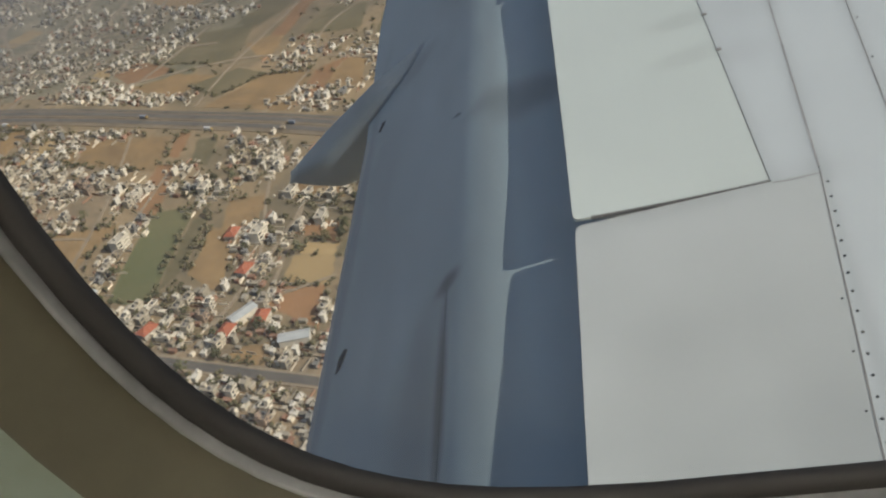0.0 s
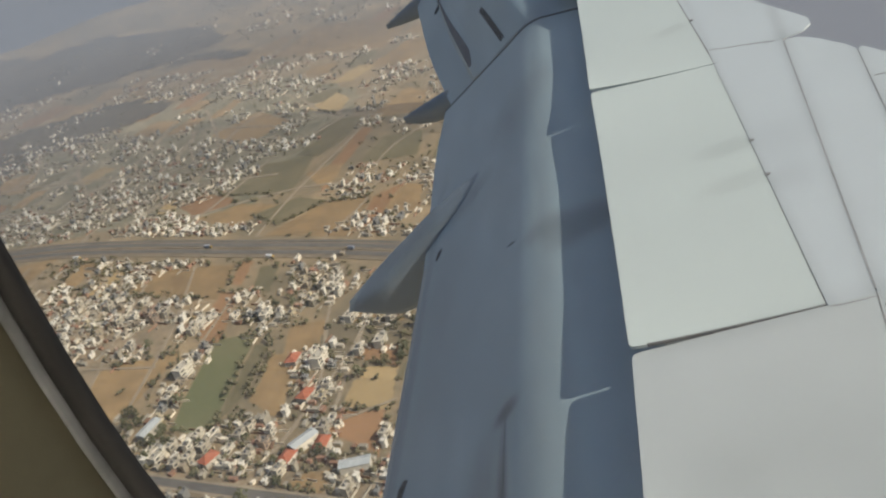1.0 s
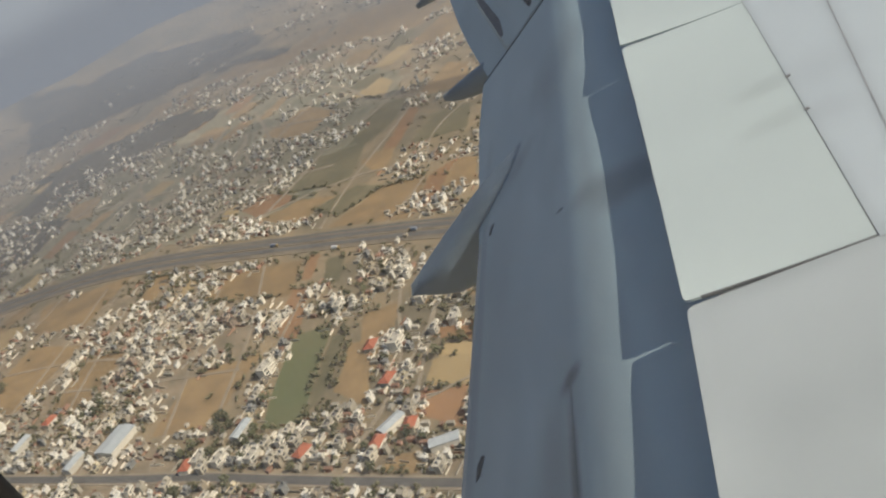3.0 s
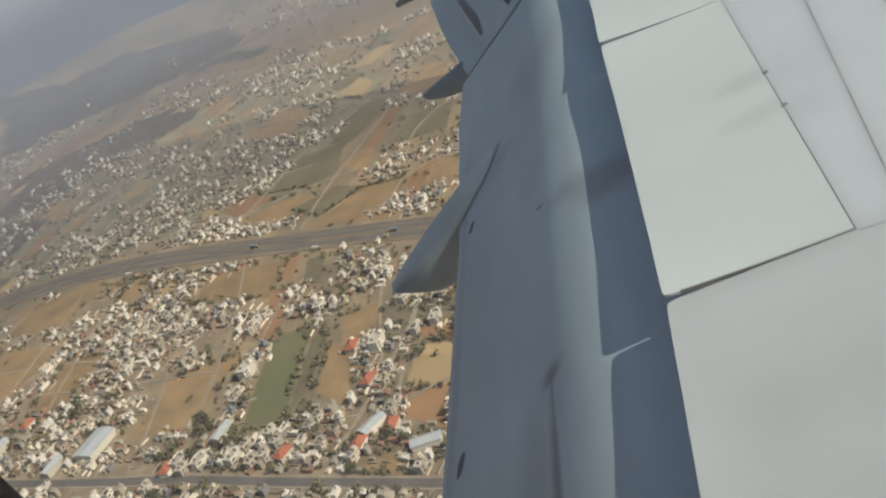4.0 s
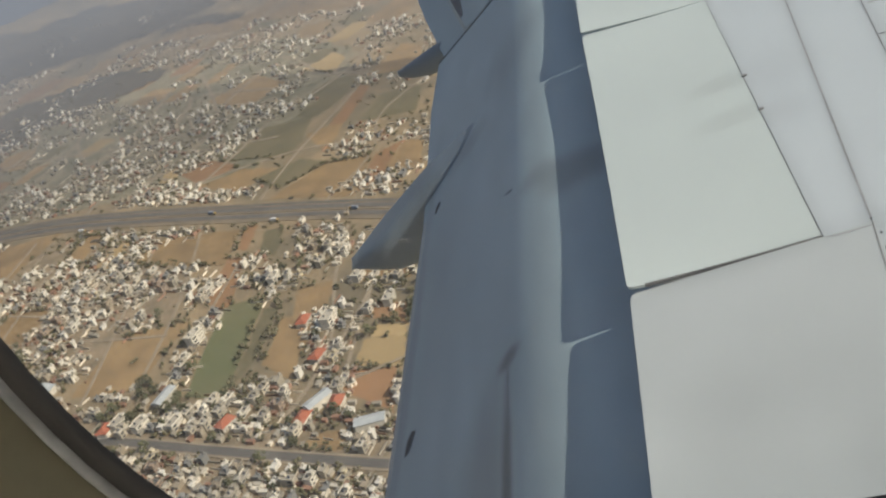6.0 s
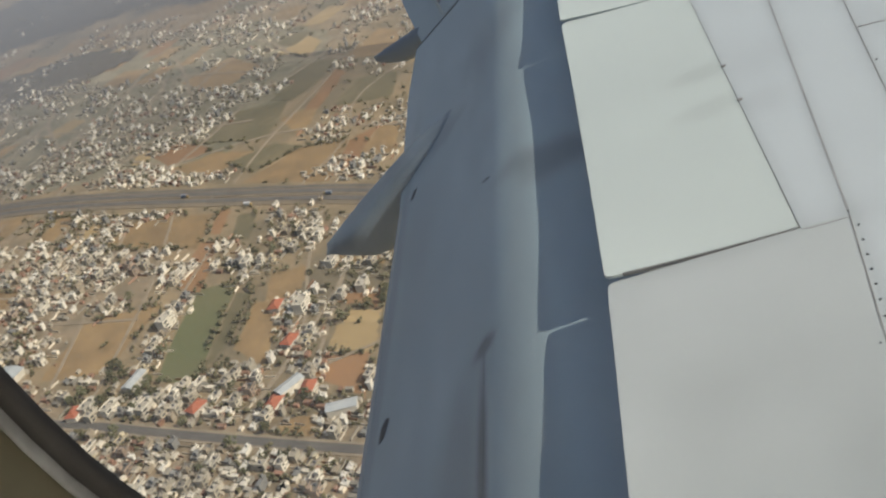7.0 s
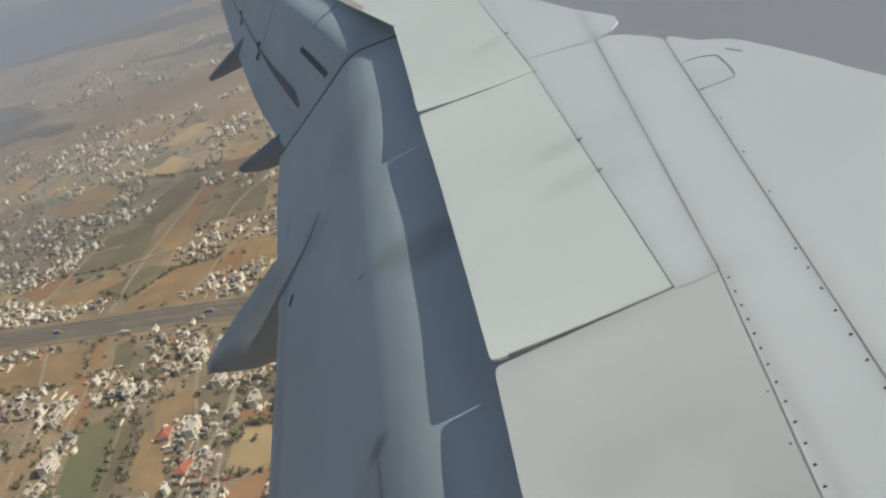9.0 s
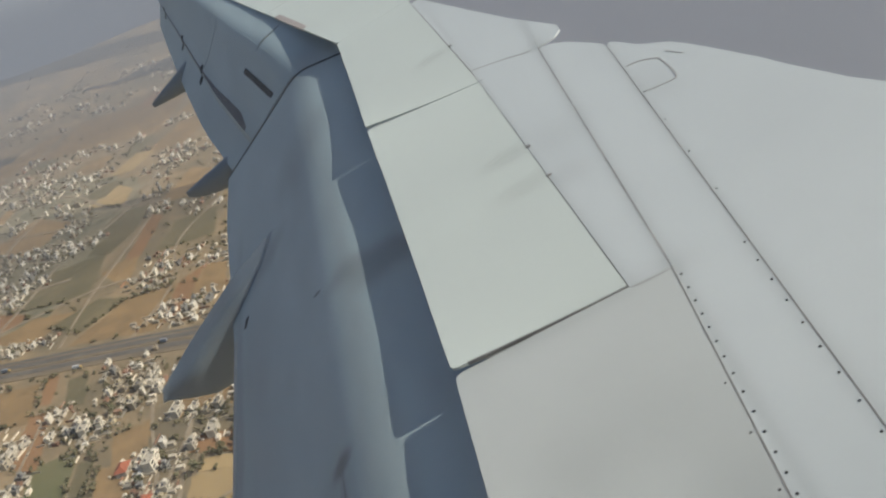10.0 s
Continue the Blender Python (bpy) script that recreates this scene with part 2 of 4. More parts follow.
# ---- ground and distance ----
def hill(x, y):
    d = math.hypot(x, y)
    k = min(1.0, max(0.0, (d - 1900) / 900))
    return k * (30 + 75 * noise.noise((x / 700, y / 700, 3)) + 30 * noise.noise((x / 260, y / 260, 7)))


axis = sorted({s * v for v in [i * 100 for i in range(26)] + [2700, 3000, 3400, 3900, 4500, 5200] for s in (1, -1)})
bm = bmesh.new()
grid = [[bm.verts.new((x, y, hill(x, y))) for y in axis] for x in axis]
for i in range(len(axis) - 1):
    for j in range(len(axis) - 1):
        bm.faces.new((grid[i][j], grid[i + 1][j], grid[i + 1][j + 1], grid[i][j + 1]))
tagged(part("ground", bm, EARTH, smooth=True), "dry brown earth plain rising to low hills", "ground", kind="structure")

# glowing see-through shells that paint haze before the far hills
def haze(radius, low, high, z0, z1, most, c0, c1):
    m = bpy.data.materials.new("glowing_haze_shell")
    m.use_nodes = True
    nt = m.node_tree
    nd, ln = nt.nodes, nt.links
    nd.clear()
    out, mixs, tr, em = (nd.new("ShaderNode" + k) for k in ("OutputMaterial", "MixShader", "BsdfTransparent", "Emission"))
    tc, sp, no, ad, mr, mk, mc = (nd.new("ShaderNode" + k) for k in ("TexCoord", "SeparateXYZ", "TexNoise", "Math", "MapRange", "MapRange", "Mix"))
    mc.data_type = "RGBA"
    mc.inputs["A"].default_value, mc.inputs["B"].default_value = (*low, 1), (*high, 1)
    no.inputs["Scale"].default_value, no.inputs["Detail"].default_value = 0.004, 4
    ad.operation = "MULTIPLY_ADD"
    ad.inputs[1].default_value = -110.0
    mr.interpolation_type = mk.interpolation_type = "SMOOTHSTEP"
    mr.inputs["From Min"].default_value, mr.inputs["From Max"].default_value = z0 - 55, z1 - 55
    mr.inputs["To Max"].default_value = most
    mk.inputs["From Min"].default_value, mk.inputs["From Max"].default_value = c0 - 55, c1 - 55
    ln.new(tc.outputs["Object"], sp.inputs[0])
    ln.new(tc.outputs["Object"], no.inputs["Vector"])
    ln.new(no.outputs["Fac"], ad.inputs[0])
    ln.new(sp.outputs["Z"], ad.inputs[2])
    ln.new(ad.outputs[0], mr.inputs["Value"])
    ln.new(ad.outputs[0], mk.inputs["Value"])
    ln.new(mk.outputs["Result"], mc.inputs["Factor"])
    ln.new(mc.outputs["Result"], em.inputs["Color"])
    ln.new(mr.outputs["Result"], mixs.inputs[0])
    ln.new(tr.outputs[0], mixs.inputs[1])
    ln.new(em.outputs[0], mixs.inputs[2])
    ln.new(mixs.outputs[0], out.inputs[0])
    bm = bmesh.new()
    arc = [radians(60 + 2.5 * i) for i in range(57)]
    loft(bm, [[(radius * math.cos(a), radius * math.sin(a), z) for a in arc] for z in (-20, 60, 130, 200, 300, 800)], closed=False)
    tagged(part("backdrop", bm, m), "glowing shell painted as pale haze before the far hills", "haze", kind="structure")


# emission stands in for haze; the outermost shell's lower colour paints blue hills
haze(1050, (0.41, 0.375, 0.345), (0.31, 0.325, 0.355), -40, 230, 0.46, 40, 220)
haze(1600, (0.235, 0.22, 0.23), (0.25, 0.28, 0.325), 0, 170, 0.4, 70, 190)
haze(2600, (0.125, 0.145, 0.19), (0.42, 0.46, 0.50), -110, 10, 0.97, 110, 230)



# ---- aircraft: port wing ----
def hinge(y):
    return 0.176 + 0.0135 * (y - 2.0) if y < 4 else 0.203 - 0.02 * (y - 4.0)


def joint(y):
    return 0.18 + 0.146 * (y - 1.239) if y < 2.011 else 0.293 + 0.104 * (y - 2.011)


def walk_line(y):
    return 0.404 + 0.1275 * (y - 1.396)


KINK = 5.55


def edge(y):
    """Trailing edge of the spoilers: square to the body as far as the kink, swept outboard of it."""
    return -0.313 + 0.006 * (y - 3.0) / 2.5 - 0.036 * max(0.0, 2.03 - y) if y < KINK else -0.307 - 0.235 * (y - KINK)


def skin(x, y):
    return -0.05 * max(0.0, x - 0.9) ** 2


def level(x, y):
    return 0.0


wing = thing("aircraft_wing", "white and grey jet wing with flaps lowered in flight", "wing", AIR)
bm = bmesh.new()
rings = []
for k in range(-2, 31):
    y = 0.16 + 0.5 * k
    nose = 4.9 - 0.53 * y if y < 6 else 1.72 - 0.46 * (y - 6)
    back = edge(y) + 0.42
    xs = [back + (nose - back) * i / 16 for i in range(17)]
    deep = 0.62 - 0.03 * y
    up = [(x, y, skin(x, y) - 0.007) for x in xs]
    low = [(x, y, -0.08 - deep * math.sin(math.pi * min(1, (i + 2) / 18)) ** 0.6 + skin(x, y)) for i, x in enumerate(xs)]
    rings.append(up + [(nose + 0.07, y, skin(nose, y) - 0.14)] + low[::-1])
loft(bm, rings)
bmesh.ops.recalc_face_normals(bm, faces=bm.faces)
part("wing_box", bm, GREY_SKIN, wing, "grey coated forward wing skin")


def curve_of(f, y0, y1, n=8):
    return [(f(y0 + (y1 - y0) * i / n), y0 + (y1 - y0) * i / n) for i in range(n + 1)]


def panel(name, aft, front, y0, y1, material, label="", lift=0.0, extra=()):
    """A skin panel between two lines that run along the span."""
    a, b = curve_of(aft, y0, y1), curve_of(front, y0, y1)
    return part(name, slab(b + list(extra) + a[::-1], lambda x, y: level(x, y) + lift, 0.012), material, wing, label)


G, T = 0.0024, 0.0015
panel("shroud_panel", lambda y: hinge(y) + G, lambda y: joint(y) - T, 2.002, 3.80, WHITE_PAINT, lift=0.001)
part("rear_spar_panel", slab(curve_of(lambda y: walk_line(y) - T, 0.3, 3.44) + [(0.65, 3.50), (0.61, 3.60), (0.575, 3.68), (0.53, 3.75), (0.49, 3.772)] + curve_of(lambda y: joint(y) + T, 0.3, 3.76)[::-1], lambda x, y: 0.001, 0.012), WHITE_PAINT, wing)
# forward white paint, ending in a ragged line against the grey coating
part("painted_panel", slab([(walk_line(0.3) + T, 0.3), (1.62, 0.3), (1.27, 1.35), (1.045, 2.235), (1.008, 2.35), (0.950, 2.61), (0.932, 2.715), (0.88, 2.94), (0.845, 3.08), (0.818, 3.165), (0.785, 3.22), (0.74, 3.29), (0.705, 3.40), (0.685, 3.45), (walk_line(3.43) + T, 3.43), (walk_line(2.4) + T, 2.4), (walk_line(1.3) + T, 1.3)], level, 0.008), WHITE_PAINT, wing)
part("painted_panel", slab([(hinge(3.97) + G, 3.975), (0.34, 3.885), (0.475, 3.79), (0.56, 3.80), (0.60, 3.845), (0.608, 3.91), (0.59, 3.98), (0.50, 4.285), (0.40, 4.70), (0.30, 5.13), (0.225, 5.45), (hinge(5.45) + G, 5.45)], level, 0.01), WHITE_PAINT, wing)
part("painted_panel", slab([(hinge(3.80) + G, 3.806), (joint(3.76), 3.772), (0.336, 3.877), (hinge(3.955) + G, 3.962)], level, 0.011), WHITE_PAINT, wing)


def spoiler(y0, y1, lift, swept=False, slant0=0.0, slant1=0.0, front=None, paint=SPOILER_PAINT):
    """A spoiler plate with rounded rear corners and a thin trailing edge; lift(y) raises the edge a little."""
    bm = bmesh.new()
    rings = []
    r, n = 0.02, 24
    stops = [0, 0.25 * r, r] + [r + (y1 - y0 - 2 * r) * i / n for i in range(1, n)] + [y1 - y0 - r, y1 - y0 - 0.25 * r, y1 - y0]
    for s in stops:
        y = y0 + s
        k = s / (y1 - y0)
        h = front(y) if front else edge(y) + 0.50 if swept else hinge(y) - G
        end = min(s, y1 - y0 - s)
        e = edge(y) + (0 if end >= r else r * (1 - math.sqrt(max(0, 1 - (1 - end / r) ** 2))))
        up, low = [], []
        for i in range(8):
            t = i / 7
            x = h + (e - h) * t
            yy = y + (slant0 * (1 - k) + slant1 * k) * (1 - t)
            z = 0.002 + lift(y) * t * t
            up.append((x, yy, z))
            low.append((x, yy, z - 0.03 * (1 - t) - 0.008))
        rings.append(up + low[::-1])
    loft(bm, rings)
    bmesh.ops.recalc_face_normals(bm, faces=bm.faces)
    return part("spoiler", bm, paint, wing)


def rise(y, *knots):
    for (ya, za), (yb, zb) in zip(knots, knots[1:]):
        if y <= yb:
            k = max(0.0, min(1.0, (y - ya) / (yb - ya)))
            return za + (zb - za) * (3 * k * k - 2 * k ** 3)
    return knots[-1][1]


spoiler(0.33, 2.050, lambda y: rise(y, (1.2, 0.016), (1.9, 0.006), (2.05, 0.0)), slant1=-0.050, front=lambda y: joint(y) - T, paint=INBOARD_PAINT)
spoiler(2.060, 3.958, lambda y: rise(y, (2.0, 0.014), (2.7, 0.0), (3.3, -0.002), (3.9, 0.010)), slant0=-0.044, slant1=-0.165)
spoiler(3.968, KINK - 0.005, lambda y: rise(y, (3.95, 0.022), (4.4, 0.004), (4.8, -0.004), (5.5, 0.0)), slant0=-0.17)
for a, b in ((5.5485, 7.4), (7.41, 9.3), (9.31, 11.2), (11.21, 13.2)):
    spoiler(a, b, lambda y: 0.0, True)


# dark rubber along the inboard edge of the middle spoiler
bm = bmesh.new()
rings = []
for i in range(12):
    t = 0.94 * i / 11
    x = hinge(2.02) + (edge(2.06) + 0.018 - hinge(2.02)) * t
    y, z = 2.0600 - 0.044 * (1 - t), 0.002 + 0.014 * t * t
    rings.append([(x, y - 0.0008, z - 0.0004), (x, y + 0.003, z + 0.0006), (x, y + 0.003, z - 0.010), (x, y - 0.0008, z - 0.010)])
loft(bm, rings)
bmesh.ops.recalc_face_normals(bm, faces=bm.faces)
part("edge_seal", bm, EDGE_SEAL, wing, "dark grey rubber seal along a spoiler's edge")


# sealed joints between the panels
def seam(points, width, z=-0.0004, material=JOINT):
    return part("panel_joint", strip(points, width, z, 0.006), material, wing)


seam([(hinge(2.02), 2.02), (hinge(4.0), 4.0), (hinge(5.4), 5.4)], 0.02, -0.0008, JOINT)
seam(curve_of(joint, 0.35, 2.0, 6), 0.0038, 0.0026, JOINT)
seam(curve_of(joint, 2.02, 3.75, 6), 0.0052, 0.0016, FADED)
seam([(walk_line(0.35), 0.35), (walk_line(3.42), 3.42)], 0.0036, 0.0016, JOINT)
seam([(-0.225, 2.046), (-0.10, 2.034)], 0.028, -0.004, JOINT)
seam([(-0.10, 2.034), (0.170, 2.007)], 0.028, -0.001, JOINT)
seam([(-0.12, 3.88), (0.17, 3.778)], 0.014, -0.003, FADED)
seam([(hinge(3.96) + 0.01, 3.968), (0.338, 3.881), (0.478, 3.782)], 0.02, -0.0002, FADED)
seam([(hinge(2.0) + 0.004, 2.005), (0.21, 1.995), (joint(2.0) - 0.004, 1.99)], 0.004, 0.0025, FADED)
# rounded access panel, drawn by its sealed edge
ACCESS = [(0.645, 3.172), (0.645, 3.172), (0.690, 3.160), (0.736, 3.105), (0.740, 3.085), (0.733, 2.960), (0.722, 2.900), (0.705, 2.889), (0.628, 2.915), (0.604, 2.925)]
seam(ACCESS, 0.006, 0.0016, FADED)
seam([(0.777, 3.118), (0.804, 3.031)], 0.004, 0.0016, FADED)

# hinge fittings on the spoiler hinge line
for y in (2.748, 3.012, 4.41):
    bm = bmesh.new()
    box(bm, hinge(y) - 0.004, hinge(y) + 0.015, y - 0.007, y + 0.007, 0.0, 0.006)
    bmesh.ops.bevel(bm, geom=bm.edges[:], offset=0.003, segments=1, affect="EDGES")
    part("hinge_fitting", bm, JOINT, wing)

bm = bmesh.new()
bmesh.ops.create_cone(bm, cap_ends=True, segments=8, radius1=0.0036, radius2=0.0026, depth=0.002)
first = part("rivet", bm, RIVET, wing)
first.location = (joint(0.95) + 0.012, 0.95, 0.0022)
spots = [(joint(1.0 + 0.056 * i) + 0.012, 1.0 + 0.056 * i + 0.006 * math.sin(7 * i)) for i in range(18)]
spots += [(joint(1.1 + 0.15 * i) - 0.012, 1.1 + 0.15 * i) for i in range(4)]
spots += [(walk_line(1.0 + 0.085 * i) - 0.011, 1.0 + 0.085 * i) for i in range(12)]
spots += [(walk_line(2.2 + 0.24 * i) + 0.012, 2.2 + 0.24 * i) for i in range(4)]
for x, y in spots:
    ob = first.copy()
    ob.location = (x, y, 0.0022)
    scene.collection.objects.link(ob)

# flaps: upper surface bends down from the slot to the rear edge
PROFILE = ((-0.10, -0.105), (-0.20, -0.105), (-0.30, -0.108), (-0.40, -0.118), (-0.50, -0.132), (-0.56, -0.138), (-0.62, -0.147), (-0.68, -0.169), (-0.74, -0.205), (-0.80, -0.250), (-0.95, -0.348), (-1.15, -0.476), (-1.40, -0.636))


def flap_top(x):
    for (xa, za), (xb, zb) in zip(PROFILE, PROFILE[1:]):
        if x >= xb:
            k = (xa - x) / (xa - xb)
            return za + (zb - za) * k
    return PROFILE[-1][1] + (x + 1.40) * 0.64


def flap_z(x):
    return sum(flap_top(x + d) for d in (-0.05, -0.025, 0, 0.025, 0.05)) / 5 if x > -1.3 else flap_top(x)


def outer_end(x):
    return 5.79 + (-0.384 - x) * 0.954 if x > -0.908 else 6.29 + (-0.908 - x) * 0.911


CH = [-0.12 - 1.32 * i / 72 for i in range(73)]


def flap(name, y0, y1, place, label):
    """Closed flap body: place(x, y) gives the point of the upper skin."""
    bm = bmesh.new()
    rings = []
    for k in range(25):
        up, low = [], []
        for x in CH:
            a, b = y0(x), y1(x)
            y = a + (b - a) * k / 24
            p = place(x, y)
            t = 0.11 * max(0.0, (x + 1.40) / 1.28) ** 0.7 + 0.005
            up.append(p)
            low.append((p[0], p[1], p[2] - t))
        rings.append(up + low[::-1])
    loft(bm, rings)
    bmesh.ops.recalc_face_normals(bm, faces=bm.faces)
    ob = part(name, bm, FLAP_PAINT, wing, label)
    return ob


def inner_place(x, y):
    k = max(0.0, min(1.0, (y - 4.0) / 1.9))
    return (x - 0.17 * k * max(0.0, -0.6 - x), y, flap_z(x) - 0.105 * k * max(0.0, -0.6 - x))


def outer_x(x, y):
    k = (-0.12 - x) / 1.32
    front = -0.312 - 0.235 * (y - KINK) + 0.17
    back = -1.53 - 0.20 * (min(y, 8.0) - 6.75) - 0.155 * max(0.0, y - 8.0)
    return front + (back - front) * k


def outer_start(x):
    """Span position at which the outboard flap meets the inboard flap's slanted end."""
    y = 6.2
    for _ in range(12):
        y = outer_end(outer_x(x, y)) + 0.022
    return y


def outer_place(x, y):
    low = 1.0 - 0.18 * max(0.0, min(1.0, (y - 6.6) / 2.0))
    lift = 0.085 * max(0.0, min(1.0, (y - 6.0) / 0.9)) * max(0.0, min(1.0, (x + 1.0) / 0.4))
    step = 0.045 * max(0.0, min(1.0, (-1.135 - x) / 0.02))
    return (outer_x(x, y), y, (flap_z(outer_x(max(x, -1.44), outer_start(max(x, -1.44)))) + 0.64 * min(0.0, x + 1.44) - 0.004) * low - step + lift)


def outer_back(y):
    """Chord position of the rear edge of the outboard tab."""
    return -1.44 - 0.027 * (y - 7.4)


def outboard(name, x0, x1, label, thick):
    """A spanwise piece of the outboard flap between two chord positions."""
    bm = bmesh.new()
    rings = []
    for k in range(25):
        up, low = [], []
        for i in range(33):
            c = i / 32
            y = outer_start(x0(7.0) + (x1(7.0) - x0(7.0)) * c)
            y += (15.0 - y) * k / 24
            x = x0(y) + (x1(y) - x0(y)) * c
            q = outer_place(x, y)
            up.append(q)
            low.append((q[0], q[1], q[2] - thick * (1 - 0.85 * c)))
        rings.append(up + low[::-1])
    loft(bm, rings)
    bmesh.ops.recalc_face_normals(bm, faces=bm.faces)
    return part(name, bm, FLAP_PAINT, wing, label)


INNER = flap("inboard_flap", lambda x: 0.28, outer_end, inner_place, "blue-grey lowered inboard flap with soot streaks")
OUTER = outboard("outboard_flap", lambda y: -0.12, lambda y: -1.132, "blue-grey lowered outboard flap", 0.10)
TAB = outboard("flap_tab", lambda y: -1.134, outer_back, "blue-grey tab along the rear of the flap", 0.045)
bm = bmesh.new()
loft(bm, [[(q[0], q[1] + d, q[2] + h) for d, h in ((-0.006, 0.004), (0.020, 0.004), (0.020, -0.06), (-0.006, -0.06))] for q in (inner_place(x, outer_end(x)) for x in CH[9:])])
bmesh.ops.recalc_face_normals(bm, faces=bm.faces)
part("flap_end_seal", bm, SEAM, wing, "dark rubber seal between the flaps")


def on_flap(name, x0, x1, y0, y1, material, place=inner_place, lift=0.003, n=8, skew=0.0):
    """A thin plate that follows the flap's upper skin."""
    bm = bmesh.new()
    rings = []
    for i in range(n + 1):
        x = x0 + (x1 - x0) * i / n
        s = skew * i / n
        a, b = place(x, y0 + s), place(x, y1 + s)
        rings.append([(a[0], a[1], a[2] + lift), (b[0], b[1], b[2] + lift), (b[0], b[1], b[2] - 0.01), (a[0], a[1], a[2] - 0.01)])
    loft(bm, rings)
    bmesh.ops.recalc_face_normals(bm, faces=bm.faces)
    return part(name, bm, material, INNER if place is inner_place else OUTER)


def pocket(name, pts, lift=0.003, material=SEAM):
    """A dark four-sided opening in the flap's skin."""
    bm = bmesh.new()
    rings = [[(q[0], q[1], q[2] + h) for q in (inner_place(x, y) for x, y in pts)] for h in (-0.01, lift)]
    loft(bm, rings)
    bmesh.ops.recalc_face_normals(bm, faces=bm.faces)
    return part(name, bm, material, INNER)


pocket("drain_opening", ((-1.289, 2.505), (-1.312, 2.430), (-1.342, 2.425), (-1.338, 2.500), (-1.312, 2.525)))
pocket("drain_opening", ((-1.292, 4.195), (-1.325, 4.130), (-1.343, 4.150), (-1.322, 4.215)))
pocket("track_slot", ((-1.215, 4.55), (-1.30, 4.50), (-1.34, 4.47), (-1.30, 4.56)))
# paler rear strip: wear and caught sunlight, both put into its colour
on_flap("edge_strip", -1.412, -1.439, 0.3, 4.2, EDGE_STRIP, lift=0.0012, n=3)
pocket("scuff_mark", ((-0.738, 3.288), (-0.772, 3.308), (-0.798, 3.343), (-0.762, 3.325)), 0.0012, FLAP_LINE)
on_flap("flap_joint", -0.768, -0.772, 0.3, 2.29, FLAP_LINE, lift=0.001)
# outboard flap: slot, painted shade of the recess ahead of the tab, tab brackets, a chordwise joint
for i in range(4):
    on_flap("outer_slot", -0.775, -0.815, 6.40 + 0.215 * i, 6.615 + 0.215 * i, SEAM, outer_place, lift=0.006, skew=0.03)
# dark strip laid on the skin in place of the slot's shade
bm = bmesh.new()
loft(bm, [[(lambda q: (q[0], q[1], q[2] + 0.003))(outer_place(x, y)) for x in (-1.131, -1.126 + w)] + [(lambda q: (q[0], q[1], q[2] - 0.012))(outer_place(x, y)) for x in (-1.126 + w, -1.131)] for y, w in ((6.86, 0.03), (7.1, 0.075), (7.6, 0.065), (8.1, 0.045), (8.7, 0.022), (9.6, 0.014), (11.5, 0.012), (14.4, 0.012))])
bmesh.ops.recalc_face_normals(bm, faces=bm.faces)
part("tab_recess", bm, TAB_SHADE, OUTER)
for y in (9.02, 11.0, 13.7):
    on_flap("tab_bracket", -1.07, -1.235, y, y + 0.065, SEAM, outer_place, lift=0.016)
on_flap("outer_joint", -0.62, -1.13, 8.72, 8.745, FLAP_LINE, outer_place, lift=0.0015, skew=0.25)
on_flap("outer_joint", -0.34, -0.62, 6.98, 7.0, FLAP_LINE, outer_place, lift=0.0015)
# lighter repair plate at the outboard spoilers' rear edge
part("worn_patch", slab([(edge(6.32) + 0.034, 6.33), (edge(7.12) + 0.040, 7.13), (edge(7.12) - 0.004, 7.12), (edge(6.7) - 0.006, 6.7), (edge(6.32) - 0.004, 6.32)], lambda x, y: 0.0042, 0.012), WORN_PATCH, wing, "pinkish bare worn patch on the spoiler")


def track_fairing(y0, y1, label):
    """The large track fairing: rises out of the flap's skin, square-shouldered, and tapers to a blunt upright edge."""
    bm = bmesh.new()
    rings = []
    for i in range(33):
        k = i / 32
        x = -0.98 - 1.07 * k
        up = 3 * min(1.0, k / 0.45) ** 2 - 2 * min(1.0, k / 0.45) ** 3
        top = -0.385 - 0.515 * (-0.98 - x) + 0.055 * up
        bottom = -1.01 if k < 0.72 else -1.01 + 0.09 * (k - 0.72) / 0.28
        nip = 1.0 if k < 0.70 else max(0.10, 1.0 - ((k - 0.70) / 0.30) ** 1.7)
        mid, half = (y0 + y1) / 2, (y1 - y0) / 2 * nip
        bottom = min(bottom, top - 0.05)
        ring = []
        for j in range(24):
            a = 2 * math.pi * j / 24
            c, d = math.cos(a), math.sin(a)
            c, d = math.copysign(abs(c) ** 0.5, c), math.copysign(abs(d) ** 0.5, d)
            z = (top + bottom) / 2 + (top - bottom) / 2 * d
            ring.append((x - 0.02 * (1 - d) * k, mid + half * c, z + 0.022 * c * (d > 0)))
        rings.append(ring)
    loft(bm, rings)
    bmesh.ops.recalc_face_normals(bm, faces=bm.faces)
    return part("flap_track_fairing", bm, FAIRING_PAINT, wing, label)


track_fairing(4.42, 4.67, "blue-grey pointed flap track fairing")


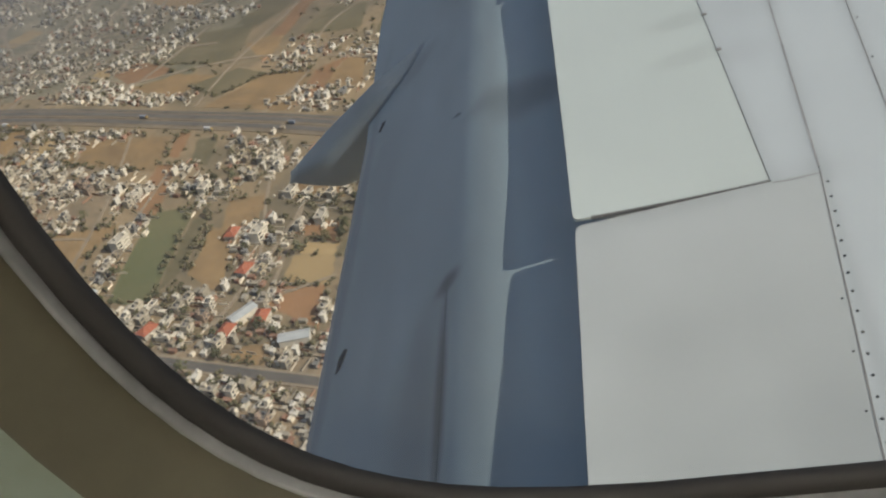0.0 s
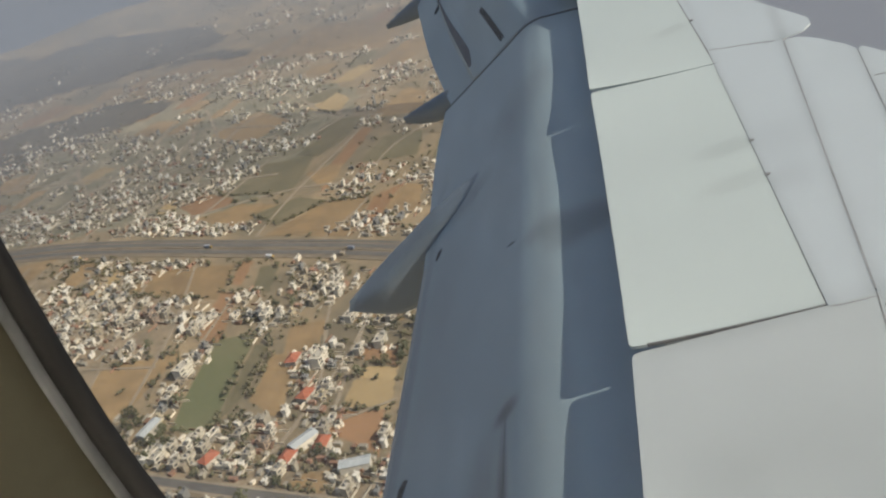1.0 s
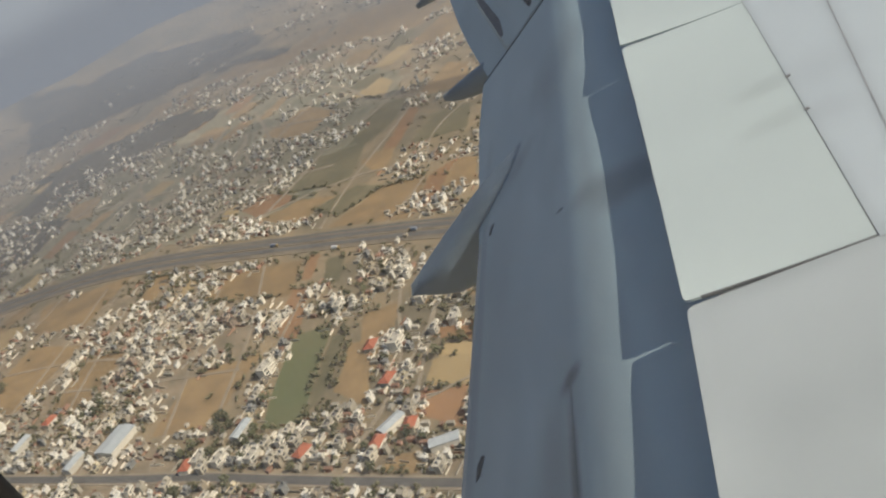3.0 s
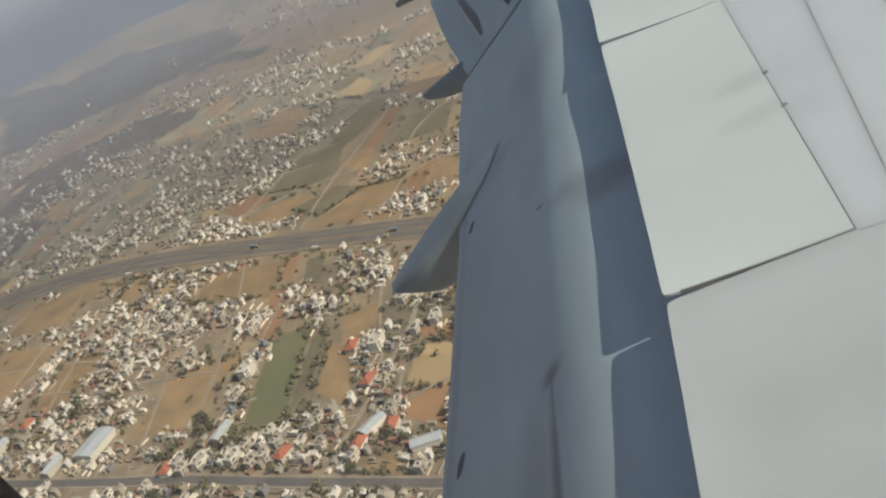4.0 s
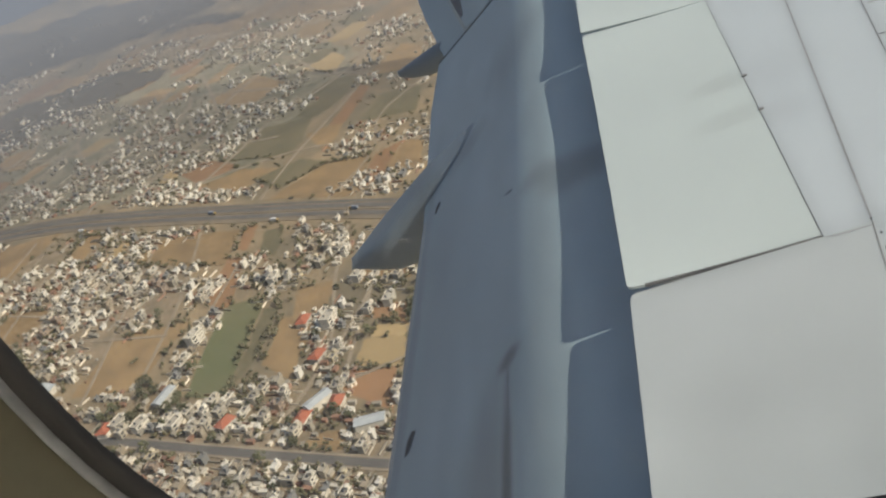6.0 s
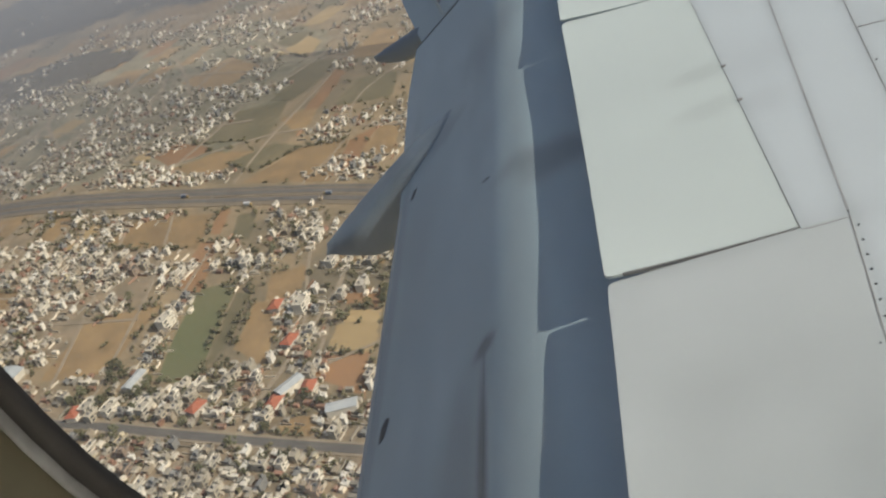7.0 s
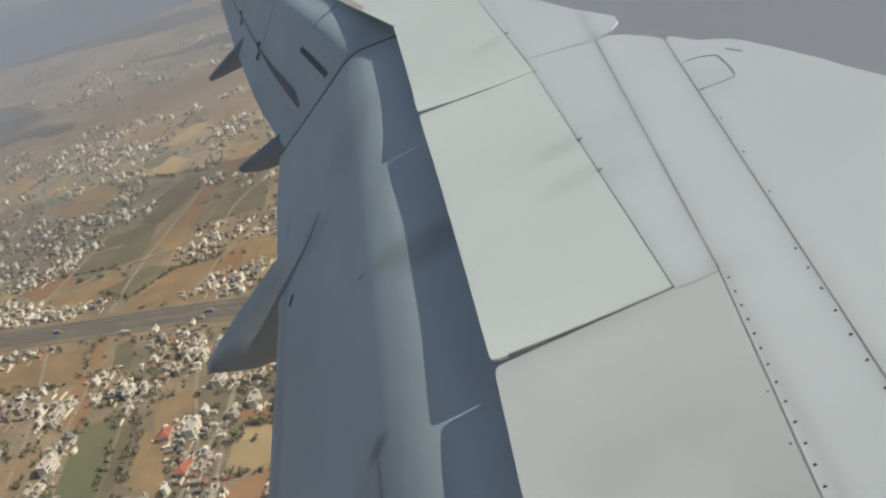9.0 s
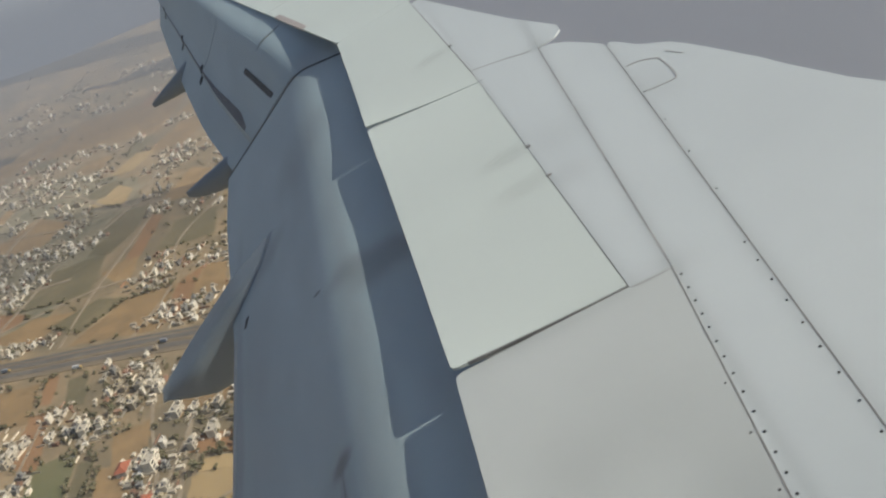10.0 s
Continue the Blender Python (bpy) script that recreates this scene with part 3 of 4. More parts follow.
def fairing(y, x0, x1, top0, top1, bottom, half, label):
    """A flap-track fairing: a tapered canoe with a blunt point at the rear."""
    bm = bmesh.new()
    rings = []
    for i in range(25):
        k = i / 24
        x = x0 + (x1 - x0) * k
        s = max(0.012, (1 - k ** 3.2)) ** 0.75
        zt = top0 + (top1 - top0) * k ** 1.1
        zb = bottom + (top1 - 0.05 - bottom) * k ** 5
        cz, hz = (zt + zb) / 2, max(0.012, (zt - zb) / 2)
        ring = []
        for j in range(20):
            a = 2 * math.pi * j / 20
            c, d = math.cos(a), math.sin(a)
            ring.append((x, y + half * s * math.copysign(abs(c) ** 0.9, c), cz + hz * math.copysign(abs(d) ** 0.8, d)))
        rings.append(ring)
    loft(bm, rings)
    bmesh.ops.recalc_face_normals(bm, faces=bm.faces)
    return part("flap_track_fairing", bm, FAIRING_PAINT, wing, label)


fairing(7.2, -1.2, -2.02, -0.66, -0.80, -0.95, 0.10, "blue-grey pointed flap track fairing")
fairing(10.5, -1.4, -2.64, -0.36, -0.76, -0.84, 0.11, "blue-grey pointed flap track fairing")

# ---- aircraft: cabin side and window ----
TURN_W, WX, WZ = -0.170, 0.006, 1.4665


def oval(grow, y, n=72, power=4.04, a=0.125, b=0.175):
    pts = []
    for i in range(n):
        t = 2 * math.pi * i / n
        c, s = math.cos(t), math.sin(t)
        u = (a + grow) * math.copysign(abs(c) ** (2 / power), c)
        w = (b + grow) * math.copysign(abs(s) ** (2 / power), s)
        pts.append((WX + math.cos(TURN_W) * u - math.sin(TURN_W) * w, y, WZ + math.sin(TURN_W) * u + math.cos(TURN_W) * w))
    return pts


def ring_part(name, steps, material, parent, label=""):
    bm = bmesh.new()
    loft(bm, [oval(g, y) for g, y in steps], caps=False)
    bmesh.ops.recalc_face_normals(bm, faces=bm.faces)
    return part(name, bm, material, parent, label, smooth=True)


window = thing("window_1", "oval cabin window with dark seal and moulded surround", "window", AIR, kind="structure")
ring_part("seal", ((0.06, 0.1405), (0.004, 0.1392), (0.0, 0.1370), (0.0010, 0.1348), (0.0034, 0.1340), (0.0042, 0.136)), SEAL, window, "black rubber window seal")
ring_part("ridge", ((0.0036, 0.136), (0.0038, 0.1325), (0.0042, 0.1316), (0.0046, 0.1325), (0.0048, 0.136)), RIDGE, window, "worn pale grey ridge")
ring_part("reveal", ((0.0047, 0.1345), (0.0075, 0.130), (0.011, 0.125), (0.015, 0.1205)), REVEAL, window, "dark brown moulded reveal")
ring_part("bezel", ((0.0149, 0.1208), (0.0185, 0.1155), (0.026, 0.111), (0.034, 0.1095)), BEZEL, window, "grey-green plastic bezel")
ring_part("shadow_gap", ((0.0338, 0.110), (0.034, 0.117), (0.037, 0.117), (0.0372, 0.108)), SEAL, window, "dark gap round the bezel")
glass = bpy.data.materials.new("acrylic_pane")
glass.use_nodes = True
gt = glass.node_tree
gt.nodes.remove(gt.nodes["Principled BSDF"])
# clear acrylic with a faint gloss; dust and scratches scatter a little daylight
clear, dusty, gloss, mix_a, mix_b = (gt.nodes.new("ShaderNode" + k) for k in ("BsdfTransparent", "BsdfTranslucent", "BsdfGlossy", "MixShader", "MixShader"))
clear.inputs["Color"].default_value = (0.98, 0.985, 0.98, 1)
dusty.inputs["Color"].default_value = (0.9, 0.88, 0.84, 1)
gloss.inputs["Roughness"].default_value = 0.02
mix_a.inputs[0].default_value, mix_b.inputs[0].default_value = 0.04, 0.025
gt.links.new(clear.outputs[0], mix_a.inputs[1])
gt.links.new(dusty.outputs[0], mix_a.inputs[2])
gt.links.new(mix_a.outputs[0], mix_b.inputs[1])
gt.links.new(gloss.outputs[0], mix_b.inputs[2])
gt.links.new(mix_b.outputs[0], gt.nodes["Material Output"].inputs[0])
bm = bmesh.new()
loft(bm, [oval(0.05, 0.1412), oval(0.05, 0.1442)])
pane = part("pane", bm, glass, window)
pane.visible_shadow = False

wall = thing("wall_port", "pale moulded cabin side panel round the window", "wall", AIR, kind="structure")
ring_part("lining", ((0.0371, 0.1082), (0.044, 0.106), (0.12, 0.104)), LINING, wall)
bm = bmesh.new()
inner = oval(0.12, 0.104)
rect = []
for x, y, z in inner:
    u, w = x - WX, z - WZ
    k = min(2.2 / max(abs(u), 1e-6), 0.45 / max(abs(w), 1e-6))
    rect.append((WX + u * k, 0.104, WZ + w * k))
loft(bm, [inner, rect], caps=False)
part("lining", bm, LINING, wall)
bm = bmesh.new()
inner = oval(0.052, 0.1446)
outer = []
for x, y, z in inner:
    u, w = x - WX, z - WZ
    k = min(0.34 / max(abs(u), 1e-6), 0.33 / max(abs(w), 1e-6))
    outer.append((WX + u * k, 0.152, WZ + w * k))
loft(bm, [inner, oval(0.07, 0.150), outer], caps=False)
part("outer_skin", bm, WHITE_PAINT, wall)
for s in (1, -1):
    bm = bmesh.new()
    loft(bm, [[(x, 0.104, WZ + s * 0.45), (x, -0.25, WZ + s * 0.95), (x, -0.25, WZ + s * 0.965), (x, 0.112, WZ + s * 0.455)] for x in (WX - 2.2, WX + 2.2)])
    bmesh.ops.recalc_face_normals(bm, faces=bm.faces)
    part("sidewall_panel", bm, LINING, wall)

# round body shell, open at the window and at the row across the cabin
ROW = (-1.6, -1.06, -0.52, 0.02, 0.56, 1.1, 1.64)
cols = sorted([-7.0, -5.0, -3.5, -2.5, WX - 0.34, WX + 0.34, 2.5, 3.5, 5.0, 7.0] + [c + s for c in ROW for s in (-0.13, 0.13)])
cols = sorted(set(round(c, 4) for c in cols))
w0, w1 = math.asin(0.33 / 1.98), math.asin(0.18 / 1.98)
turns = sorted({w0, -w0, math.pi + w1, math.pi - w1} | {w0 + (math.pi - w1 - w0) * i / 22 for i in range(23)} | {math.pi + w1 + (math.pi - w1 - w0) * i / 22 for i in range(23)})
turns = [t for t in turns if -w0 - 1e-6 <= t <= 2 * math.pi - w0 - 1e-4]
bm = bmesh.new()
vs = [[bm.verts.new((x, -1.828 + 1.98 * math.cos(t), WZ + 1.98 * math.sin(t))) for t in turns] for x in cols]
for i in range(len(cols) - 1):
    mid = (cols[i] + cols[i + 1]) / 2
    for j in range(len(turns)):
        k = (j + 1) % len(turns)
        ta, tb = turns[j], turns[k] if k else turns[0] + 2 * math.pi
        c = (ta + tb) / 2
        if abs(c) < w0 and abs(mid - WX) < 0.34 or abs(c - math.pi) < w1 and any(abs(mid - r) < 0.13 for r in ROW):
            continue
        bm.faces.new((vs[i][j], vs[i + 1][j], vs[i + 1][k], vs[i][k]))
body = thing("fuselage", "grey round aircraft body with a row of windows", "aircraft", AIR, kind="structure")
part("body_skin", bm, GREY_SKIN, body, smooth=True)


def shell(name, label, cells):
    ob = thing(name, label, name.split("_")[0], AIR, kind="structure")
    for i, c in enumerate(cells):
        bm = bmesh.new()
        box(bm, *c)
        part("panel", bm, LINING, ob)


Z0, Z1 = WZ - 0.95, WZ + 0.95
shell("floor", "grey cabin floor", [(-2.2, 2.2, -3.5, -0.25, Z0 - 0.05, Z0)])
shell("ceiling", "pale cabin ceiling", [(-2.2, 2.2, -3.5, -0.25, Z1, Z1 + 0.05)])
shell("wall_aft", "pale cabin partition", [(-2.25, -2.2, -3.5, 0.104, Z0, Z1)])
shell("wall_fore", "pale cabin partition", [(2.2, 2.25, -3.5, 0.104, Z0, Z1)])
cells = [(-2.2, 2.2, -3.53, -3.5, Z0, WZ - 0.18), (-2.2, 2.2, -3.53, -3.5, WZ + 0.18, Z1)]
x = -2.2
for c in (-1.6, -1.06, -0.52, 0.02, 0.56, 1.1, 1.64):
    cells.append((x, c - 0.13, -3.53, -3.5, WZ - 0.18, WZ + 0.18))
    x = c + 0.13
cells.append((x, 2.2, -3.53, -3.5, WZ - 0.18, WZ + 0.18))
shell("wall_starboard", "pale cabin side with a row of windows", cells)
# added light strip, out of view, that brightens the window surround from inside
lamp = bpy.data.materials.new("cabin_fill_glow")
lamp.use_nodes = True
lb = lamp.node_tree.nodes["Principled BSDF"]
lb.inputs["Emission Color"].default_value, lb.inputs["Emission Strength"].default_value = (1.0, 0.96, 0.85, 1), 13.5
light = thing("ceiling_light", "unseen light strip added to brighten the window surround", "light", AIR)
bm = bmesh.new()
box(bm, -1.8, 1.8, -1.1, -0.9, Z1 - 0.03, Z1 - 0.001)
part("diffuser", bm, lamp, light)


# ---- land: fields and roads ----
def field(material, label, ax, ay, bx, by, cx, cy, dx, dy, rough=1.6):
    """A four-sided field with slightly uneven edges, lying a little over the ground."""
    cs = [Vector((ax, ay)), Vector((bx, by)), Vector((cx, cy)), Vector((dx, dy))]
    out = []
    for i in range(4):
        a, b = cs[i], cs[(i + 1) % 4]
        for k in range(6):
            p = a.lerp(b, k / 6)
            j = 0 if k == 0 else rough
            out.append((p.x + random.uniform(-j, j), p.y + random.uniform(-j, j)))
    h = 0.06 + 0.0021 * len(FIELDS)
    FIELDS.append(cs)
    ob = part("field", slab(out, lambda x, y: h, h + 0.05), material)
    return tagged(ob, label, "field", "fields")


FIELDS = []
B, R, S, GR, SC = (SOIL, "ploughed brown field of dry soil"), (RED_SOIL, "bare red soil field strip"), (STRAW, "pale straw stubble field"), (GRASS, "green crop field beside houses"), (SCRUB, "dark scrubby waste ground")
field(*GR, -343, 502, -353, 634, -392, 630, -379, 510)
field(*B, -293, 509, -293, 593, -326, 599, -325, 536)
field(*SC, -333, 538, -333, 614, -347, 616, -343, 512)
field(*R, -385, 627, -396, 711, -417, 716, -411, 640)
field(*R, -400, 726, -403, 772, -417, 775, -412, 729)
field(*SC, -363, 705, -371, 756, -390, 758, -384, 710)
field(*B, -417, 704, -422, 771, -512, 786, -533, 743)
field(*B, -688, 764, -673, 855, -793, 839, -767, 769)
field(*S, -558, 742, -554, 795, -574, 794, -579, 748)
field(*B, -432, 530, -416, 617, -486, 608, -490, 532)
field(*R, -205, 458, -211, 508, -248, 513, -249, 492)
field(*B, -236, 429, -235, 452, -258, 448, -267, 438)
field(*R, -212, 560, -214, 589, -249, 595, -252, 579)
field(*S, -208, 507, -211, 546, -245, 548, -244, 518)
field(*B, -287, 601, -290, 643, -322, 637, -314, 574)
field(*B, -220, 624, -229, 693, -268, 697, -267, 630)
field(*S, -211, 545, -212, 560, -239, 566, -239, 549)
field(*B, -308, 796, -306, 886, -360, 889, -411, 828)
field(*R, -284, 833, -276, 909, -303, 884, -308, 796)
field(*B, -245, 836, -250, 910, -273, 904, -285, 846)
field(*R, -365, 993, -353, 1100, -371, 1120, -384, 999)
field(*B, -366, 917, -365, 993, -384, 999, -410, 984)
field(*SC, -413, 933, -416, 1045, -487, 1039, -513, 959)
field(*R, -521, 908, -478, 937, -538, 976, -563, 949)
field(*B, -460, 860, -419, 906, -469, 924, -519, 902)
field(*SC, -402, 848, -359, 892, -397, 918, -446, 888)
field(*SC, -274, 985, -278, 1064, -330, 1066, -346, 990)
field(*S, -424, 1189, -421, 1251, -452, 1293, -482, 1237)
field(*B, -539, 1130, -497, 1198, -567, 1269, -619, 1197)
field(*SC, -388, 1084, -378, 1156, -422, 1168, -451, 1112)
field(*B, -295, 1132, -298, 1217, -336, 1249, -369, 1149)
field(*S, -557, 924, -571, 970, -591, 971, -585, 935)
field(*B, -866, 1095, -894, 1180, -939, 1168, -935, 1110)
field(*B, -145, 575, -70, 560, -80, 670, -155, 690)
field(*S, -180, 585, -150, 575, -160, 690, -190, 700)
field(*SC, -250, 960, -150, 930, -170, 1050, -255, 1080)
field(*S, -280, 1090, -180, 1060, -210, 1140, -290, 1160)
field(*B, -640, 610, -600, 600, -590, 680, -640, 690)
field(*B, -760, 640, -690, 620, -670, 720, -750, 745)
field(*S, -900, 700, -800, 680, -790, 800, -890, 830)
field(*B, -260, 1230, -130, 1180, -150, 1290, -270, 1320)
field(*B, -1000, 1650, -700, 1560, -650, 1650, -950, 1720)
field(*B, -650, 1580, -420, 1500, -400, 1700, -620, 1760)


def ground_z(x, y):
    """Height of the ground sheet, between its corners."""
    i = max(k for k in range(len(axis) - 1) if axis[k] <= x)
    j = max(k for k in range(len(axis) - 1) if axis[k] <= y)
    u, v = (x - axis[i]) / (axis[i + 1] - axis[i]), (y - axis[j]) / (axis[j + 1] - axis[j])
    h = [[hill(axis[i + a], axis[j + b]) for b in (0, 1)] for a in (0, 1)]
    return (h[0][0] * (1 - u) + h[1][0] * u) * (1 - v) + (h[0][1] * (1 - u) + h[1][1] * u) * v


def tract(outline, cell=18.0):
    """Dark woodland lying over the ground as far as an uneven outline."""
    xs, ys = [q[0] for q in outline], [q[1] for q in outline]
    verts, faces, index = [], [], {}

    def corner(i, j):
        if (i, j) not in index:
            x, y = i * cell + 5 * noise.noise((i * 1.7, j * 1.7, 2)), j * cell + 5 * noise.noise((i * 1.7, j * 1.7, 8))
            index[i, j] = len(verts)
            verts.append((x, y, ground_z(x, y) + 1.6 + 1.2 * noise.noise((i * 0.9, j * 0.9, 5))))
        return index[i, j]

    for i in range(int(min(xs) // cell), int(max(xs) // cell) + 1):
        for j in range(int(min(ys) // cell), int(max(ys) // cell) + 1):
            x = i * cell + 45 * noise.noise((i / 5, j / 5, 11))
            y = j * cell + 45 * noise.noise((i / 5, j / 5, 17))
            inside = False
            for (ax, ay), (bx, by) in zip(outline, outline[1:] + outline[:1]):
                if (ay > y) != (by > y) and x < ax + (y - ay) / (by - ay) * (bx - ax):
                    inside = not inside
            if inside:
                faces.append((corner(i, j), corner(i + 1, j), corner(i + 1, j + 1), corner(i, j + 1)))
    me = bpy.data.meshes.new("woodland_tract")
    me.from_pydata(verts, [], faces)
    me.materials.append(WOOD)
    tagged(new("woodland_tract", me), "dark wooded tract on the far plain", "woodland", kind="stuff")


tract([(-1139, 1325), (-1096, 1371), (-993, 1446), (-863, 1471), (-775, 1384), (-882, 1276), (-960, 1222), (-1014, 1136)])
tract([(-1621, 2053), (-1401, 2031), (-1158, 1997), (-925, 1942), (-823, 1776), (-988, 1693), (-1156, 1626), (-1290, 1552)])
tract([(-1242, 1075), (-1014, 1136), (-953, 1140), (-909, 1006), (-1054, 915)])
tract([(-948, 1724), (-814, 1714), (-729, 1685), (-723, 1629), (-836, 1639)])
tract([(-1900, 2500), (-1100, 2330), (-500, 2250), (-150, 2200), (-200, 2330), (-700, 2420), (-1300, 2560)])
tract([(-700, 1960), (-420, 1880), (-200, 1900), (-250, 1960), (-520, 2010)])

for quad in (((-1000, 300), (60, 250), (40, 400), (-250, 445), (-420, 500), (-620, 560), (-1000, 640)), ((-960, 640), (-640, 575), (-420, 560), (-440, 690), (-560, 800), (-930, 840)), ((-1080, 905), (-640, 905), (-470, 870), (-420, 1000), (-400, 1260), (-560, 1440), (-900, 1400), (-1040, 1200))):
    ring = []
    for (ax, ay), (bx, by) in zip(quad, quad[1:] + quad[:1]):
        ring += [(ax + (bx - ax) * k / 12 + random.uniform(-9, 9), ay + (by - ay) * k / 12 + random.uniform(-9, 9)) for k in range(12)]
    tagged(part("yard_ground", slab(ring, lambda x, y: 0.04, 0.1), SCRUBLAND if quad[0][1] > 900 else TOWN), "mottled bare ground between the town houses", "ground", kind="structure")
HIGHWAY = [(-2400, 700), (-1500, 800), (-1100, 850), (-842, 874), (-765, 880), (-680, 874), (-592, 853), (-509, 830), (-432, 806), (-362, 786), (-298, 766), (-250, 748), (-60, 680), (400, 490), (1200, 150)]
road = thing("road", "dual carriageway with a dusty median strip", "road", kind="structure")
part("verge", strip(HIGHWAY, 36, 0.45, 0.5), VERGE, road, "dusty roadside verge")
for s in (-7.0, 7.0):
    part("carriageway", strip(HIGHWAY, 7.5, 0.62, 0.3, s), ASPHALT, road, "worn grey asphalt carriageway")
part("median", strip(HIGHWAY, 2.2, 0.75, 0.3), VERGE, road, "dusty raised median")
part("service_lane", strip(HIGHWAY, 4.0, 0.58, 0.3, 15.5), ASPHALT, road)
LOW = [(-1500, 640), (-900, 585), (-502, 487), (-420, 471), (-351, 451), (-273, 430), (-211, 414), (0, 362), (600, 230)]
low_road = thing("road", "narrow town road with pale edges", "road", kind="structure")
part("verge", strip(LOW, 12, 0.45, 0.5), LANE, low_road)
part("carriageway", strip(LOW, 7.5, 0.55, 0.3), ASPHALT, low_road)
LANES = [
    [(-308, 434), (-275, 491), (-270, 560), (-292, 640), (-300, 735)],
    [(-285, 470), (-252, 600), (-255, 690)],
    [(-425, 470), (-432, 560), (-440, 650), (-470, 780)],
    [(-402, 462), (-404, 540), (-402, 640), (-400, 700)],
    [(-505, 490), (-515, 600), (-560, 700), (-580, 820)],
    [(-600, 530), (-620, 620), (-640, 780)],
    [(-700, 560), (-690, 700), (-700, 840)],
    [(-620, 880), (-600, 960), (-560, 1040), (-590, 1150), (-560, 1280)],
    [(-740, 890), (-760, 1000), (-700, 1120), (-720, 1300)],
    [(-480, 860), (-560, 940), (-700, 990), (-860, 1020)],
    [(-430, 1180), (-400, 1260), (-330, 1330), (-300, 1420)],
    [(-900, 900), (-930, 1040), (-880, 1180), (-980, 1300)],
    [(-340, 790), (-300, 900), (-330, 1000), (-260, 1120), (-290, 1250)],
    [(-660, 640), (-520, 612), (-432, 600)],
    [(-210, 405), (-190, 480), (-160, 560)],
    [(-340, 330), (-330, 380), (-325, 430)],
    [(-430, 340), (-425, 400), (-415, 450)],
    [(-545, 500), (-560, 580), (-590, 660), (-600, 730)],
    [(-470, 475), (-480, 560), (-500, 660), (-520, 790)],
    [(-650, 540), (-665, 640), (-668, 740), (-672, 830)],
    [(-760, 560), (-770, 640), (-780, 730), (-770, 850)],
    [(-830, 580), (-850, 690), (-860, 860)],
    [(-560, 660), (-660, 690), (-770, 700), (-900, 690)],
    [(-660, 880), (-660, 980), (-640, 1080), (-650, 1200)],
    [(-820, 880), (-830, 990), (-800, 1100), (-830, 1230)],
    [(-530, 870), (-500, 960), (-480, 1060)],
    [(-420, 830), (-410, 930), (-390, 1020), (-370, 1120)],
    [(-560, 1050), (-680, 1080), (-820, 1110), (-960, 1120)],
    [(-1020, 900), (-1030, 1050), (-1080, 1200)],
    [(-450, 1000), (-560, 1010), (-640, 1040), (-760, 1030)],
    [(-500, 1180), (-620, 1230), (-760, 1240), (-900, 1290)],
    [(-350, 1150), (-450, 1200), (-520, 1320), (-640, 1390)],
    [(-250, 900), (-380, 950), (-470, 930), (-560, 900)],
    [(-150, 760), (-190, 860), (-170, 960), (-230, 1050)],
    [(-392, 1295), (-392, 1228), (-405, 1186), (-440, 1120)],
    [(-658, 1230), (-629, 1145), (-600, 1090)],
    [(-804, 1203), (-821, 1158), (-736, 1044), (-700, 960)],
    [(-656, 1066), (-603, 1085), (-549, 1104), (-500, 1150)],
    [(-740, 1001), (-720, 1068), (-675, 1110)],
    [(-594, 956), (-549, 1005), (-520, 1050)],
    [(-680, 1332), (-608, 1198), (-590, 1150)],
    [(-290, 440), (-277, 485), (-246, 500), (-205, 520)],
    [(-255, 640), (-252, 582), (-251, 514)],
]
for i, pts in enumerate(LANES):
    tagged(part("lane", strip(pts, 3.0 if pts[0][1] < 860 else 4.6, 0.402 + 0.0013 * i, 0.3), LANE), "pale dirt lane between houses", "lane", "lanes", "structure")

# ---- land: houses ----
WALLS = [mat("rendered_wall", c, tuple(v * 0.82 for v in c), 0.85, scale=0.25, fine=2.0, per_object=0.32) for c in ((0.48, 0.42, 0.32), (0.64, 0.58, 0.47), (0.33, 0.27, 0.19), (0.38, 0.28, 0.20), (0.27, 0.26, 0.235), (0.50, 0.42, 0.28))]
ROOFS = [mat("roof_screed", c, tuple(v * 0.7 for v in c), 0.9, scale=0.3, fine=2.5, per_object=0.2) for c in ((0.34, 0.30, 0.24), (0.20, 0.18, 0.15), (0.55, 0.49, 0.39))]
LIME = mat("limewashed_wall", (0.72, 0.68, 0.59), (0.60, 0.54, 0.44), 0.85, scale=0.1, fine=1.5)
TILE = mat("red_tile_roof", (0.42, 0.13, 0.07), (0.32, 0.11, 0.06), 0.85, scale=0.4, fine=5)
SHEET = mat("metal_sheet_roof", (0.62, 0.63, 0.60), (0.50, 0.51, 0.49), 0.5, 0.3, scale=0.2, fine=3)
DARK = mat("dark_opening", (0.045, 0.042, 0.04), (0.03, 0.03, 0.03), 0.6)
TANK = mat("water_tank", (0.10, 0.10, 0.11), None, 0.5)


